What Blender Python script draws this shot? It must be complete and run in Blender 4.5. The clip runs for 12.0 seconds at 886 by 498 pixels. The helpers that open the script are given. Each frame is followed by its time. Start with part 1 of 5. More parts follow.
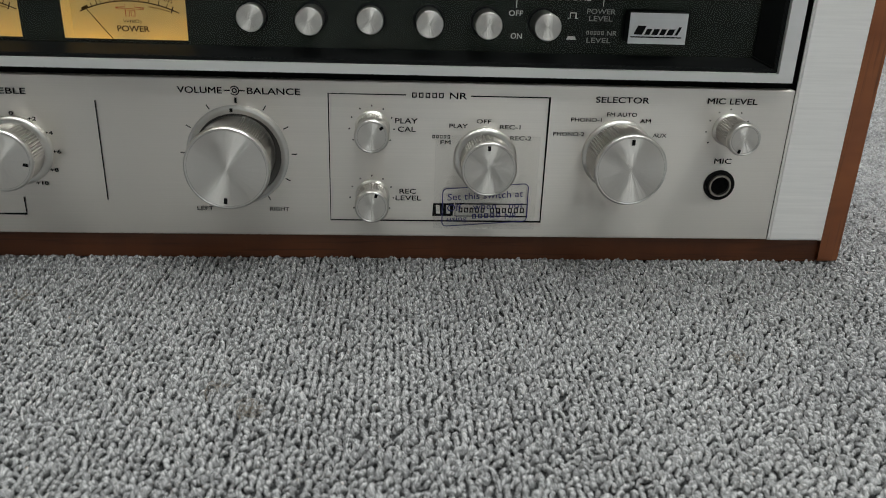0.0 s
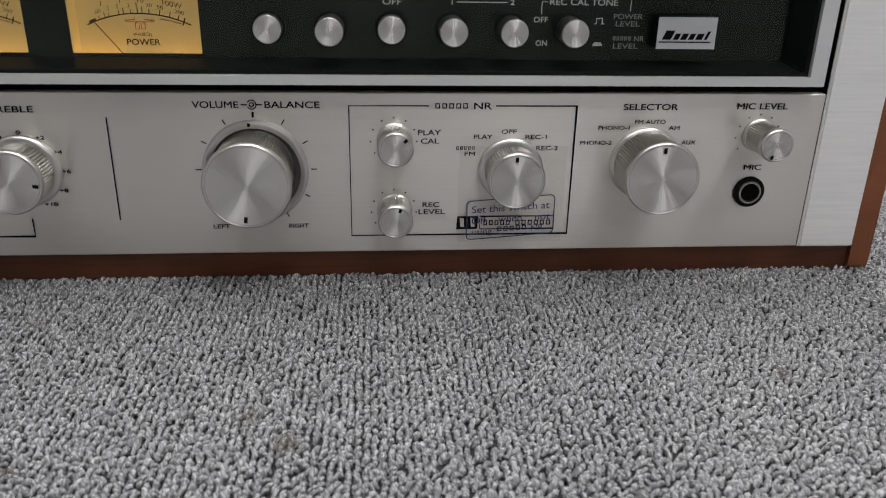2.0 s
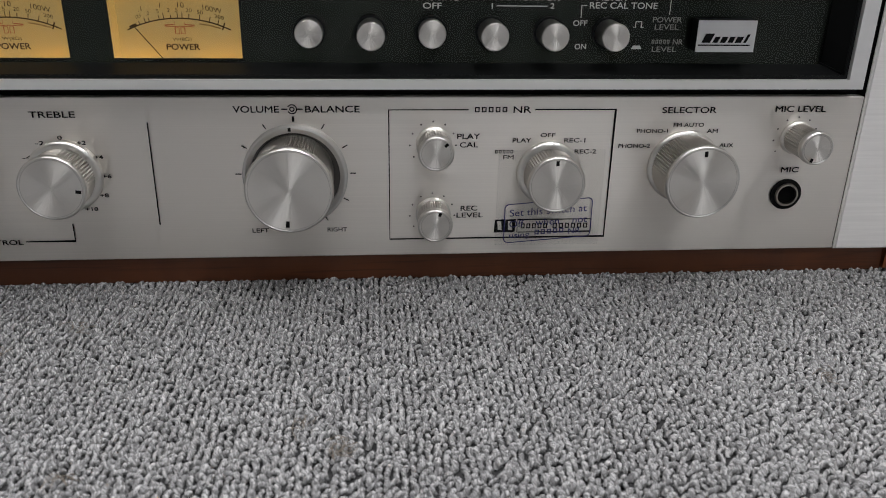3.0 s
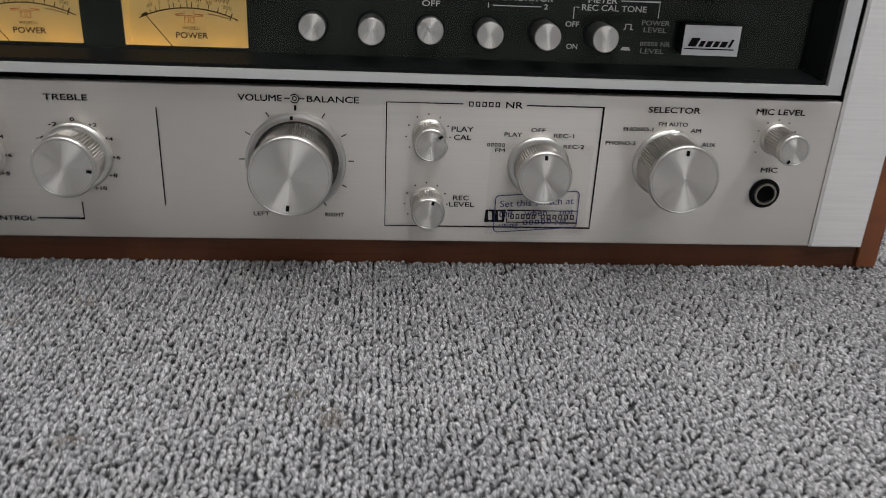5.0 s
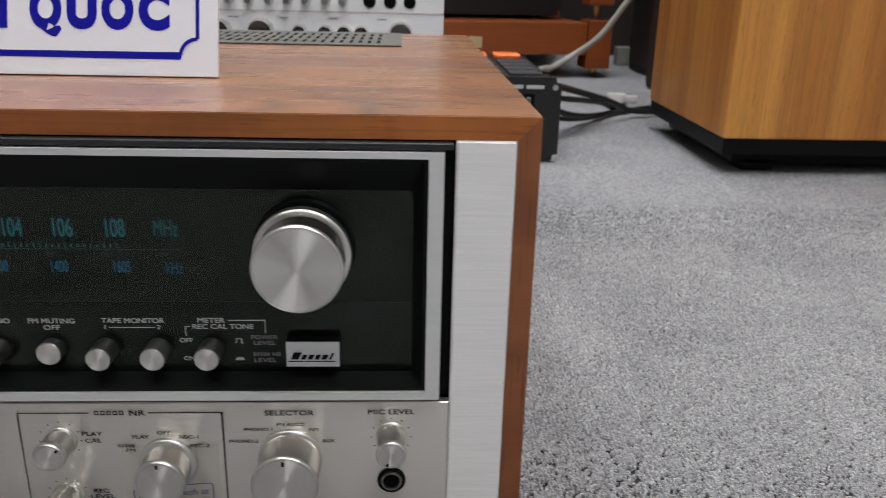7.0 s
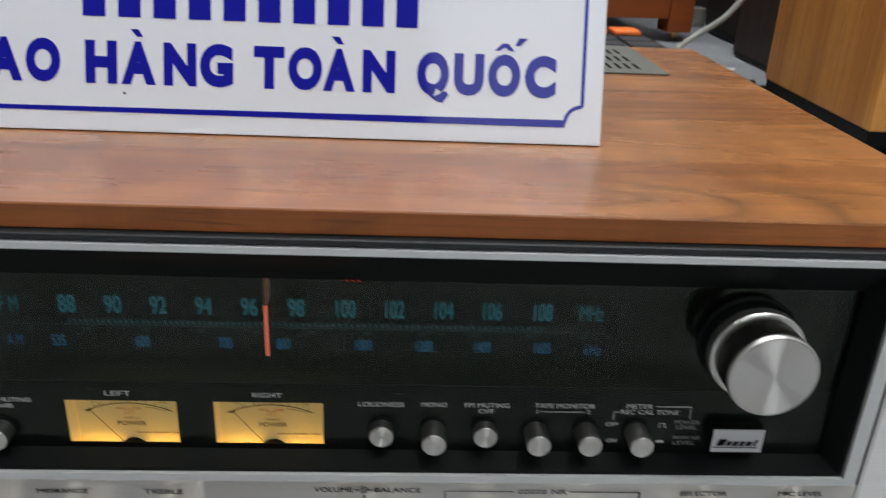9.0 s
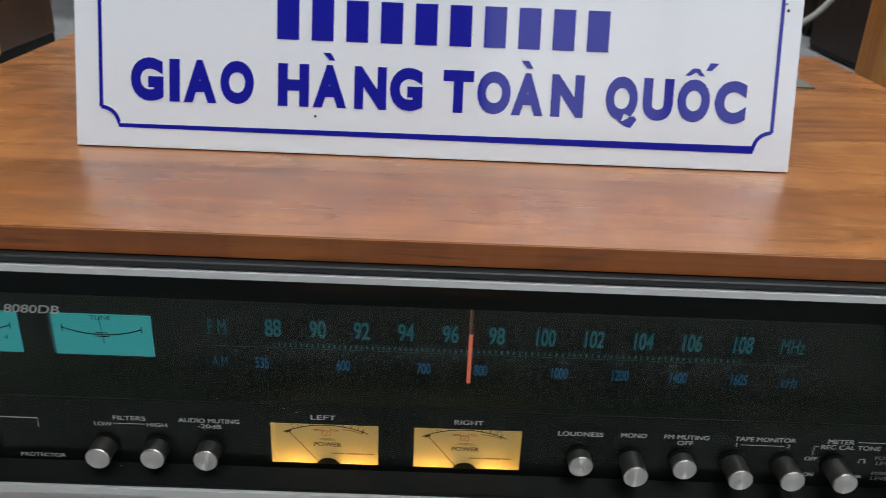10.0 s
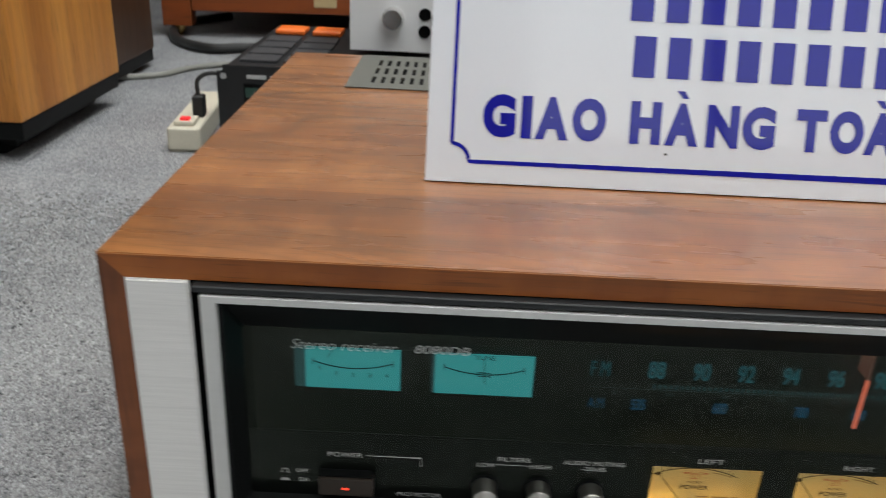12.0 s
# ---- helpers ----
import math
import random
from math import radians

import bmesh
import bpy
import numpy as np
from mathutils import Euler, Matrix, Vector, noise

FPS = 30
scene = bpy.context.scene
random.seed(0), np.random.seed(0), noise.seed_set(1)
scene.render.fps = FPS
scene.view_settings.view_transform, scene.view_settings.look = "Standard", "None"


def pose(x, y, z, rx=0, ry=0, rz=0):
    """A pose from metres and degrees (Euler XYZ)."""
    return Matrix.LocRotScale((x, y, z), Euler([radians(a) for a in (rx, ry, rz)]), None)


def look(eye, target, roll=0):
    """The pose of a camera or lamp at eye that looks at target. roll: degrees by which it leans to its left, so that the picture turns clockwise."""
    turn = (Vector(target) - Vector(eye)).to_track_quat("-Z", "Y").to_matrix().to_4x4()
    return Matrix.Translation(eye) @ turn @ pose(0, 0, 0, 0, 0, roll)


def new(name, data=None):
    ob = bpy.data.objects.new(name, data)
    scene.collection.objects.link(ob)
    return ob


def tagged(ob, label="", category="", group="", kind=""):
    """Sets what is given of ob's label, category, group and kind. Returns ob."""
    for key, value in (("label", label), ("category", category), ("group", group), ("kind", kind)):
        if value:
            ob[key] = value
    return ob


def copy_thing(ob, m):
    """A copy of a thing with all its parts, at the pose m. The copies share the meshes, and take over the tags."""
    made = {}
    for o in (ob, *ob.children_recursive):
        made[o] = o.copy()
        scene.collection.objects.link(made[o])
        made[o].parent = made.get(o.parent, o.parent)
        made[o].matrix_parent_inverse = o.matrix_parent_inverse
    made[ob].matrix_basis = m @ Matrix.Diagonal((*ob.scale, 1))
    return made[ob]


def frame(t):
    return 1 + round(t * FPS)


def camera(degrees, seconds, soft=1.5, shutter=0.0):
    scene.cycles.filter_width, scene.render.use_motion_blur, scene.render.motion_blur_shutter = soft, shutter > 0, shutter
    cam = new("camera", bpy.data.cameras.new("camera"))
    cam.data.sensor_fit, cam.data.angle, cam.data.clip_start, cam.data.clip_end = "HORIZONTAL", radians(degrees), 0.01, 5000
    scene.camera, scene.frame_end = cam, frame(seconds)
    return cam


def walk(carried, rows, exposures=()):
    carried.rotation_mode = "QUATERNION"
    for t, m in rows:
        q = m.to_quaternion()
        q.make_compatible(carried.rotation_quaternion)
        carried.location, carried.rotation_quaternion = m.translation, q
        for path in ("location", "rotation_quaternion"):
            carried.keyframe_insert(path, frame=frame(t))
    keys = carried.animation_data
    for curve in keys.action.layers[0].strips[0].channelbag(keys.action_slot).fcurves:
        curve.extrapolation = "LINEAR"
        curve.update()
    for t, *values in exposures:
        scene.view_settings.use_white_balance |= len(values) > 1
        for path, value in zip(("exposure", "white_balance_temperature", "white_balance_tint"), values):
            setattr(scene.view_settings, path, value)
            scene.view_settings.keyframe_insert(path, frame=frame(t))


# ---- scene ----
cam = camera(57.32, 12.0, soft=0.42, shutter=0.4)
cam.data.dof.use_dof = True          # a small lens focused on the receiver
cam.data.dof.focus_distance, cam.data.dof.aperture_fstop = 0.31, 27.0
PATH = [
    (0, (0.0961, -0.2815, 0.1243), (0.2213, 1.5595, -0.6471), 1.99),
    (0.5, (0.0924, -0.2742, 0.1300), (0.2228, 1.5643, -0.6466), 1.21),
    (1, (0.0808, -0.2723, 0.1338), (0.2281, 1.5683, -0.6347), 0.72),
    (1.5, (0.0844, -0.2710, 0.1348), (0.2371, 1.5739, -0.6220), 0.73),
    (2, (0.0822, -0.2703, 0.1254), (0.2455, 1.5679, -0.6456), 1.22),
    (2.5, (0.0749, -0.2691, 0.1218), (0.2301, 1.5736, -0.6401), 1.08),
    (3, (0.0693, -0.2689, 0.1272), (0.2285, 1.5674, -0.6490), 1.01),
    (3.2, (0.0712, -0.2674, 0.1254), (0.2247, 1.5685, -0.6530), 0.88),
    (4.8, (0.0699, -0.2752, 0.1331), (0.2280, 1.5542, -0.6597), 2.15),
    (5, (0.0709, -0.2815, 0.1324), (0.2321, 1.5426, -0.6718), 2.73),
    (5.2, (0.0726, -0.3030, 0.1407), (0.2199, 1.5227, -0.6625), 3.36),
    (5.5, (0.0850, -0.3676, 0.1802), (0.1952, 1.4697, -0.6021), 4.12),
    (5.7, (0.1031, -0.3982, 0.1979), (0.2190, 1.4558, -0.5432), 4.49),
    (6, (0.1637, -0.4232, 0.2402), (0.2496, 1.4537, -0.4452), 4.04),
    (6.2, (0.2011, -0.3752, 0.2508), (0.2985, 1.5057, -0.4220), 3.40),
    (6.5, (0.2293, -0.2985, 0.2377), (0.3292, 1.5889, -0.4164), 1.99),
    (6.7, (0.2302, -0.2872, 0.2275), (0.3376, 1.6027, -0.4178), 1.37),
    (8.3, (0.0978, -0.2623, 0.2548), (0.1992, 1.5867, -0.5006), 2.22),
    (8.5, (0.0902, -0.2636, 0.2558), (0.2048, 1.5842, -0.5009), 2.54),
    (9, (0.0532, -0.2542, 0.2791), (0.1607, 1.5767, -0.5186), 2.70),
    (9.5, (0.0146, -0.2437, 0.2875), (0.0774, 1.5812, -0.5285), 2.35),
    (10, (-0.0115, -0.2460, 0.2923), (0.0119, 1.5703, -0.5447), 2.49),
    (10.5, (-0.0312, -0.2460, 0.2889), (-0.0314, 1.5683, -0.5527), 2.56),
    (11, (-0.0594, -0.2467, 0.2932), (-0.0765, 1.5668, -0.5500), 2.77),
    (11.5, (-0.1041, -0.2432, 0.2959), (-0.0989, 1.5737, -0.5399), 3.34),
    (12, (-0.1559, -0.2410, 0.2956), (-0.1543, 1.5867, -0.5165), 2.82),
]
walk(cam, [(t, look(eye, target, roll)) for t, eye, target, roll in PATH], [(0.0, 0.0, 6500, 5), (1.0, 0.04, 6500, 5), (1.6, 0.05, 6450, 10), (2.6, 0.03, 6500, 12.5), (5.2, 0.05, 6500, 12.5), (6.0, 0.17, 6500, 12.5), (6.5, 0.05, 6500, 12.5), (6.7, 0.05, 6500, 12.5), (8.3, 0.05, 6250, 8.5), (10.0, 0.06, 6220, 7.5), (12.0, 0.04, 6500, 7.0)])

# ---- world and lights ----
world = bpy.data.worlds.new("room_air")
world.use_nodes = True
world.node_tree.nodes["Background"].inputs[0].default_value = (0.8, 0.86, 0.95, 1)
world.node_tree.nodes["Background"].inputs[1].default_value = 0.05
scene.world = world

CEILING = 2.75
# places of the tube lamps and their power
LAMPS = [(-0.42, 0.75, 18), (0.50, 0.75, 40), (-1.3, -1.1, 2.4), (-0.45, -1.1, 3.6), (0.45, -1.1, 12.0), (1.3, -1.1, 15.0)]
for lx, ly, power in LAMPS:
    lamp = bpy.data.lights.new("ceiling_tube_light", "AREA")
    lamp.shape, lamp.size, lamp.size_y, lamp.energy = "RECTANGLE", 0.34, 1.3, power
    lamp.color = (0.975, 0.99, 1.0)
    new("ceiling_tube_light", lamp).matrix_world = pose(lx, ly, CEILING - 0.075)
# the small bulbs under the two power meter scales
for mx in (-0.0509, 0.0046):
    lamp = bpy.data.lights.new("meter_bulb", "AREA")
    lamp.shape, lamp.size, lamp.size_y, lamp.energy = "RECTANGLE", 0.038, 0.002, 0.0062
    lamp.color = (1.0, 0.48, 0.07)
    new("meter_bulb", lamp).matrix_world = pose(mx, 0.0120, 0.0690, 180 - 75, 0, 0)


# ---- materials ----
class Mat:
    """A node material with a Principled shader; small helpers add and link nodes."""

    def __init__(self, name, color=(0.5, 0.5, 0.5), rough=0.5, metal=0.0):
        self.m = bpy.data.materials.new(name)
        self.m.use_nodes = True
        self.t = self.m.node_tree
        self.p = self.t.nodes["Principled BSDF"]
        self.set("Base Color", (*color, 1)).set("Roughness", rough).set("Metallic", metal)

    def set(self, name, value):
        self.p.inputs[name].default_value = value
        return self

    def node(self, kind):
        return self.t.nodes.new(kind)

    def math(self, op):
        n = self.node("ShaderNodeVectorMath")
        n.operation = op
        return n

    def link(self, a, b):
        self.t.links.new(a, b)

    def coords(self, scale=(1, 1, 1), shift=(0, 0, 0)):
        tc, mp = self.node("ShaderNodeTexCoord"), self.node("ShaderNodeMapping")
        mp.inputs["Scale"].default_value, mp.inputs["Location"].default_value = scale, shift
        self.link(tc.outputs["Object"], mp.inputs["Vector"])
        return mp.outputs[0]

    def noise(self, vec, scale=1.0, detail=3, rough=0.55, distort=0.0):
        n = self.node("ShaderNodeTexNoise")
        n.inputs["Scale"].default_value, n.inputs["Detail"].default_value = scale, detail
        n.inputs["Roughness"].default_value, n.inputs["Distortion"].default_value = rough, distort
        self.link(vec, n.inputs["Vector"])
        return n.outputs["Fac"]

    def ramp(self, fac, *stops):
        r = self.node("ShaderNodeValToRGB")
        el = r.color_ramp.elements
        while len(el) < len(stops):
            el.new(0.5)
        for e, (pos, col) in zip(el, stops):
            e.position = pos
            e.color = (col, col, col, 1) if isinstance(col, (int, float)) else (*col, 1)
        self.link(fac, r.inputs[0])
        return r.outputs[0]

    def mix(self, fac, a, b, blend="MIX"):
        n = self.node("ShaderNodeMix")
        n.data_type, n.blend_type = "RGBA", blend
        cols = [s for s in n.inputs if s.type == "RGBA"]
        for s, v in ((n.inputs[0], fac), (cols[0], a), (cols[1], b)):
            if isinstance(v, bpy.types.NodeSocket):
                self.link(v, s)
            else:
                s.default_value = v if isinstance(v, (int, float)) or len(v) == 4 else (*v, 1)
        return next(s for s in n.outputs if s.type == "RGBA")

    def bump(self, height, strength=0.2, distance=0.001):
        b = self.node("ShaderNodeBump")
        b.inputs["Strength"].default_value, b.inputs["Distance"].default_value = strength, distance
        self.link(height, b.inputs["Height"])
        self.link(b.outputs[0], self.p.inputs["Normal"])
        return self

    def to(self, name, out):
        self.link(out, self.p.inputs[name])
        return self


def wood(name, axis, dark, mid, light, fine=1.0, rough=0.34, shift=(0, 0, 0), strips=0.0, curl=1.0, rings=0):
    """Veneer whose grain runs along axis 0, 1 or 2."""
    m = Mat(name, mid, rough)
    def along(long, cross):
        s = [cross * fine] * 3
        s[axis] = long * fine
        return m.coords(s, shift)
    bands = m.noise(along(1.3 * curl, 11), 1.0, 3, 0.5, 0.9 * curl)
    col = m.ramp(bands, (0.25, dark), (0.45, mid), (0.72, light))
    if strips:
        # joined veneer leaves, each a little lighter or darker
        split = m.node("ShaderNodeSeparateXYZ")
        m.link(m.coords((1, 1 / strips, 1), (0.03, 0.13, 0)), split.inputs[0])
        whole = m.node("ShaderNodeMath")
        whole.operation = "FLOOR"
        m.link(split.outputs[1], whole.inputs[0])
        leaf = m.node("ShaderNodeTexWhiteNoise")
        leaf.noise_dimensions = "1D"
        m.link(whole.outputs[0], leaf.inputs["W"])
        col = m.mix(0.55, col, m.ramp(leaf.outputs["Value"], (0.0, 0.28), (1.0, 0.68)), "SOFT_LIGHT")
    figure = m.noise(along(4 * curl, 70), 1.0, 5, 0.62, 0.5 * curl)
    col = m.mix(0.45, col, m.ramp(figure, (0.3, [c * 0.7 for c in dark]), (0.62, light)), "SOFT_LIGHT")
    if rings:
        # growth rings cut at a shallow angle: nested pointed arches of thin darker lines
        field = m.noise(along(1.7, 9.0), 1.0, 1, 0.4, 0.35)
        many, fold = m.node("ShaderNodeMath"), m.node("ShaderNodeMath")
        many.operation, many.inputs[1].default_value = "MULTIPLY", rings
        fold.operation, fold.inputs[1].default_value = "PINGPONG", 0.5
        m.link(field, many.inputs[0])
        m.link(many.outputs[0], fold.inputs[0])
        line = m.ramp(fold.outputs[0], (0.0, 0.8), (0.12, 0.25), (0.36, 0.0))
        some = m.ramp(m.noise(along(2.5, 7), 1.0, 2), (0.40, 0.25), (0.62, 1.0))
        col = m.mix(m.mix(1.0, line, some, "MULTIPLY"), col, [c * 0.45 for c in dark])
    cross = m.noise(along(48, 20), 1.0, 3, 0.55, 0.6)
    col = m.mix(0.6 * curl ** 2, col, m.ramp(cross, (0.3, 0.30), (0.7, 0.70)), "SOFT_LIGHT")
    veins = m.noise(along(1.4, 34), 1.0, 3, 0.55, 0.8)
    thin = m.ramp(veins, (0.475, 0.0), (0.480, 0.4 * curl ** 2), (0.485, 0.0))
    here = m.ramp(m.noise(along(4, 26), 1.0, 2), (0.45, 0.0), (0.6, 1.0))
    col = m.mix(m.mix(1.0, thin, here, "MULTIPLY"), col, [c * 0.3 for c in dark])
    pores = m.noise(along(38, 900), 1.0, 2, 0.5)
    col = m.mix(m.ramp(pores, (0.3, 0.45), (0.42, 0.0)), col, [c * 0.5 for c in dark])
    lines = m.noise(along(2.2, 240), 1.0, 3, 0.6, 0.3)
    col = m.mix(m.ramp(lines, (0.33, 0.3), (0.43, 0.0)), col, [c * 0.6 for c in dark])
    flecks = m.noise(along(11, 210), 1.0, 2, 0.5, 0.4)
    col = m.mix(m.ramp(flecks, (0.25, 0.6), (0.31, 0.0)), col, [c * 0.28 for c in dark])
    m.to("Base Color", col)
    m.to("Roughness", m.ramp(m.noise(along(12, 60), 1.0, 3), (0.3, rough - 0.05), (0.75, rough + 0.08)))
    m.bump(pores, 0.12, 0.0004)
    return m.m


def brushed(name, color=(0.82, 0.82, 0.81), rough=0.42, aniso=0.82, line=(8, 900, 900), tangent=(0, 0, 1), deep=0.86):
    """Aluminium with straight brushing lines along x."""
    m = Mat(name, color, rough, 1.0)
    lines = m.noise(m.coords(line), 1.0, 4, 0.65)
    cloud = m.noise(m.coords((14, 14, 14)), 1.0, 2)
    m.to("Base Color", m.mix(0.5, m.ramp(lines, (0.25, [c * deep for c in color]), (0.75, color)),
                             m.ramp(cloud, (0.3, [c * 0.95 for c in color]), (0.7, color))))
    m.to("Roughness", m.ramp(lines, (0.3, rough - 0.05), (0.7, rough + 0.06)))
    m.set("Anisotropic", aniso)
    v = m.node("ShaderNodeCombineXYZ")
    for i in range(3):
        v.inputs[i].default_value = tangent[i]
    m.link(v.outputs[0], m.p.inputs["Tangent"])
    m.bump(lines, 0.05, 0.0002)
    return m.m


def spun(name, color=(0.87, 0.84, 0.795), rough=0.42):
    """Lathe-turned aluminium: fine rings round the object's own y axis."""
    m = Mat(name, color, rough, 1.0)
    tc, cut = m.node("ShaderNodeTexCoord"), m.math("MULTIPLY")
    cut.inputs[1].default_value = (1, 0, 1)
    m.link(tc.outputs["Object"], cut.inputs[0])
    m.link(cut.outputs[0], m.p.inputs["Tangent"])
    far = m.math("LENGTH")
    m.link(cut.outputs[0], far.inputs[0])
    ring = m.node("ShaderNodeTexNoise")
    ring.noise_dimensions = "1D"
    ring.inputs["Scale"].default_value, ring.inputs["Detail"].default_value = 9000, 2
    m.link(far.outputs["Value"], ring.inputs["W"])
    m.to("Base Color", m.ramp(ring.outputs["Fac"], (0.3, [c * 0.9 for c in color]), (0.7, color)))
    m.set("Anisotropic", 0.95)
    # faint tool chatter round the face, which breaks the sheen into rays
    part_xz, turn, chatter = m.node("ShaderNodeSeparateXYZ"), m.node("ShaderNodeMath"), m.node("ShaderNodeTexNoise")
    m.link(tc.outputs["Object"], part_xz.inputs[0])
    turn.operation = "ARCTAN2"
    m.link(part_xz.outputs[0], turn.inputs[0])
    m.link(part_xz.outputs[2], turn.inputs[1])
    chatter.noise_dimensions = "1D"
    chatter.inputs["Scale"].default_value, chatter.inputs["Detail"].default_value = 5, 3
    m.link(turn.outputs[0], chatter.inputs["W"])
    m.bump(chatter.outputs["Fac"], 0.5, 0.0002)
    return m.m


def plain(name, color, rough=0.5, metal=0.0, grain=500, depth=0.04, vary=0.12):
    m = Mat(name, color, rough, metal)
    n = m.noise(m.coords((1, 1, 1)), grain, 3)
    big = m.noise(m.coords((1, 1, 1)), 9, 3)
    m.to("Base Color", m.mix(0.5, m.ramp(big, (0.3, [c * (1 - vary) for c in color]), (0.7, [min(1, c * (1 + vary)) for c in color])),
                             m.ramp(n, (0.3, [c * (1 - vary) for c in color]), (0.7, [min(1, c * (1 + vary)) for c in color]))))
    m.bump(n, depth, 0.0005)
    return m.m


def glow(name, color, strength, base=(0.02, 0.02, 0.02), rough=0.5):
    m = Mat(name, base, rough)
    m.set("Emission Color", (*color, 1)).set("Emission Strength", strength)
    if strength < 0.6:
        m.m.cycles.emission_sampling = "NONE"     # dim print lights nothing round it
    return m.m


def pane(name, tint=(0.9, 0.9, 0.9), gloss=1.0, rough=0.02):
    """Thin clear sheet: light passes, and a Fresnel share is mirrored."""
    m = bpy.data.materials.new(name)
    m.use_nodes = True
    t = m.node_tree
    t.nodes.clear()
    out, mix = t.nodes.new("ShaderNodeOutputMaterial"), t.nodes.new("ShaderNodeMixShader")
    clear, shine, fre = t.nodes.new("ShaderNodeBsdfTransparent"), t.nodes.new("ShaderNodeBsdfGlossy"), t.nodes.new("ShaderNodeFresnel")
    clear.inputs[0].default_value = (*tint, 1)
    shine.inputs["Roughness"].default_value = rough
    shine.inputs["Color"].default_value = (gloss, min(1, gloss * 1.14), min(1, gloss * 0.95), 1)
    fre.inputs["IOR"].default_value = 1.5
    t.links.new(fre.outputs[0], mix.inputs[0])
    t.links.new(clear.outputs[0], mix.inputs[1])
    t.links.new(shine.outputs[0], mix.inputs[2])
    t.links.new(mix.outputs[0], out.inputs[0])
    return m


def carpet(name, loops, heather=0.78):
    m = Mat(name, (0.2, 0.2, 0.2), 0.95)
    fibre = m.noise(m.coords((1, 1, 1)), 2600, 2)
    patch = m.noise(m.coords((1, 1, 1)), 55, 3)
    wide = m.noise(m.coords((1, 1, 1)), 7, 3)
    if loops:
        # heather yarn: dark and pale fibres twisted round each other along the loop
        rnd = m.node("ShaderNodeNewGeometry").outputs["Random Per Island"]
        uv, twist = m.node("ShaderNodeUVMap"), m.node("ShaderNodeSeparateXYZ")
        uv.uv_map = "yarn"
        m.link(uv.outputs[0], twist.inputs[0])
        turn, where = m.node("ShaderNodeMath"), m.node("ShaderNodeCombineXYZ")
        turn.operation, turn.inputs[1].default_value = "MULTIPLY_ADD", 1.3
        m.link(twist.outputs[1], turn.inputs[0])
        m.link(twist.outputs[0], turn.inputs[2])
        m.link(turn.outputs[0], where.inputs[0])
        m.link(rnd, where.inputs[2])
        stretch = m.node("ShaderNodeMapping")
        stretch.inputs["Scale"].default_value = (5, 1, 400)
        m.link(where.outputs[0], stretch.inputs["Vector"])
        ply = m.noise(stretch.outputs[0], 1.0, 2, 0.6)
        yarn = m.ramp(rnd, (0.0, (0.13, 0.13, 0.136)), (0.35, (0.25, 0.25, 0.257)), (1.0, (0.40, 0.40, 0.405)))
        col = m.mix(heather, yarn, m.ramp(ply, (0.41, (0.015, 0.015, 0.016)), (0.50, (0.24, 0.24, 0.247)), (0.60, (0.74, 0.74, 0.74))))
    else:
        cells = m.node("ShaderNodeTexVoronoi")
        cells.inputs["Scale"].default_value = 1.0
        m.link(m.coords((430, 380, 430)), cells.inputs["Vector"])
        grey = m.node("ShaderNodeSeparateColor")
        m.link(cells.outputs["Color"], grey.inputs[0])
        yarn = m.ramp(grey.outputs[0], (0.0, (0.22, 0.23, 0.25)), (0.5, (0.42, 0.435, 0.46)), (1.0, (0.64, 0.655, 0.68)))
        strand = m.noise(m.coords((1300, 900, 1300)), 1.0, 2, 0.5, 1.2)
        col = m.mix(0.22, yarn, m.ramp(strand, (0.41, 0.01), (0.49, 0.09), (0.59, 0.58)))
    col = m.mix(0.1, col, m.ramp(fibre, (0.3, 0.06), (0.7, 0.5)))
    col = m.mix(0.1, col, m.ramp(patch, (0.3, (0.10, 0.10, 0.105)), (0.7, (0.40, 0.40, 0.40))))
    col = m.mix(0.24, col, m.ramp(wide, (0.38, (0.13, 0.13, 0.136)), (0.62, (0.37, 0.37, 0.365))))
    m.to("Base Color", col)
    if loops:
        m.bump(ply, 0.45, 0.0003)
    else:
        m.bump(cells.outputs["Distance"], 0.9, 0.004)
    return m.m


WALNUT_TOP = wood("walnut_veneer_lengthwise", 0, (0.198, 0.084, 0.027), (0.318, 0.141, 0.046), (0.432, 0.207, 0.073), 1.0, 0.28, strips=0.036, rings=26)
WALNUT_EDGE = wood("walnut_edge_veneer", 0, (0.20, 0.068, 0.016), (0.38, 0.143, 0.034), (0.50, 0.205, 0.054), 1.0, 0.36, (0.3, 0.2, 0.5), rings=22)
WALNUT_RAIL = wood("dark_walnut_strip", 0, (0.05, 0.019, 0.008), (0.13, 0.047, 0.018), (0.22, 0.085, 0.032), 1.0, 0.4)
WALNUT_TOP.node_tree.nodes["Principled BSDF"].inputs["Coat Weight"].default_value = 0.7
WALNUT_TOP.node_tree.nodes["Principled BSDF"].inputs["Coat Roughness"].default_value = 0.33
WALNUT_SIDE = wood("walnut_veneer_upright", 2, (0.14, 0.05, 0.018), (0.23, 0.085, 0.03), (0.31, 0.125, 0.047), 1.0, 0.34)
OAK = wood("golden_oak_veneer", 2, (0.27, 0.113, 0.027), (0.51, 0.237, 0.059), (0.70, 0.37, 0.104), 1.5, 0.42, curl=0.26)
RACK_WOOD = wood("red_brown_rack_wood", 0, (0.17, 0.048, 0.011), (0.27, 0.080, 0.017), (0.34, 0.112, 0.026), 0.5, 0.4, curl=0.5)
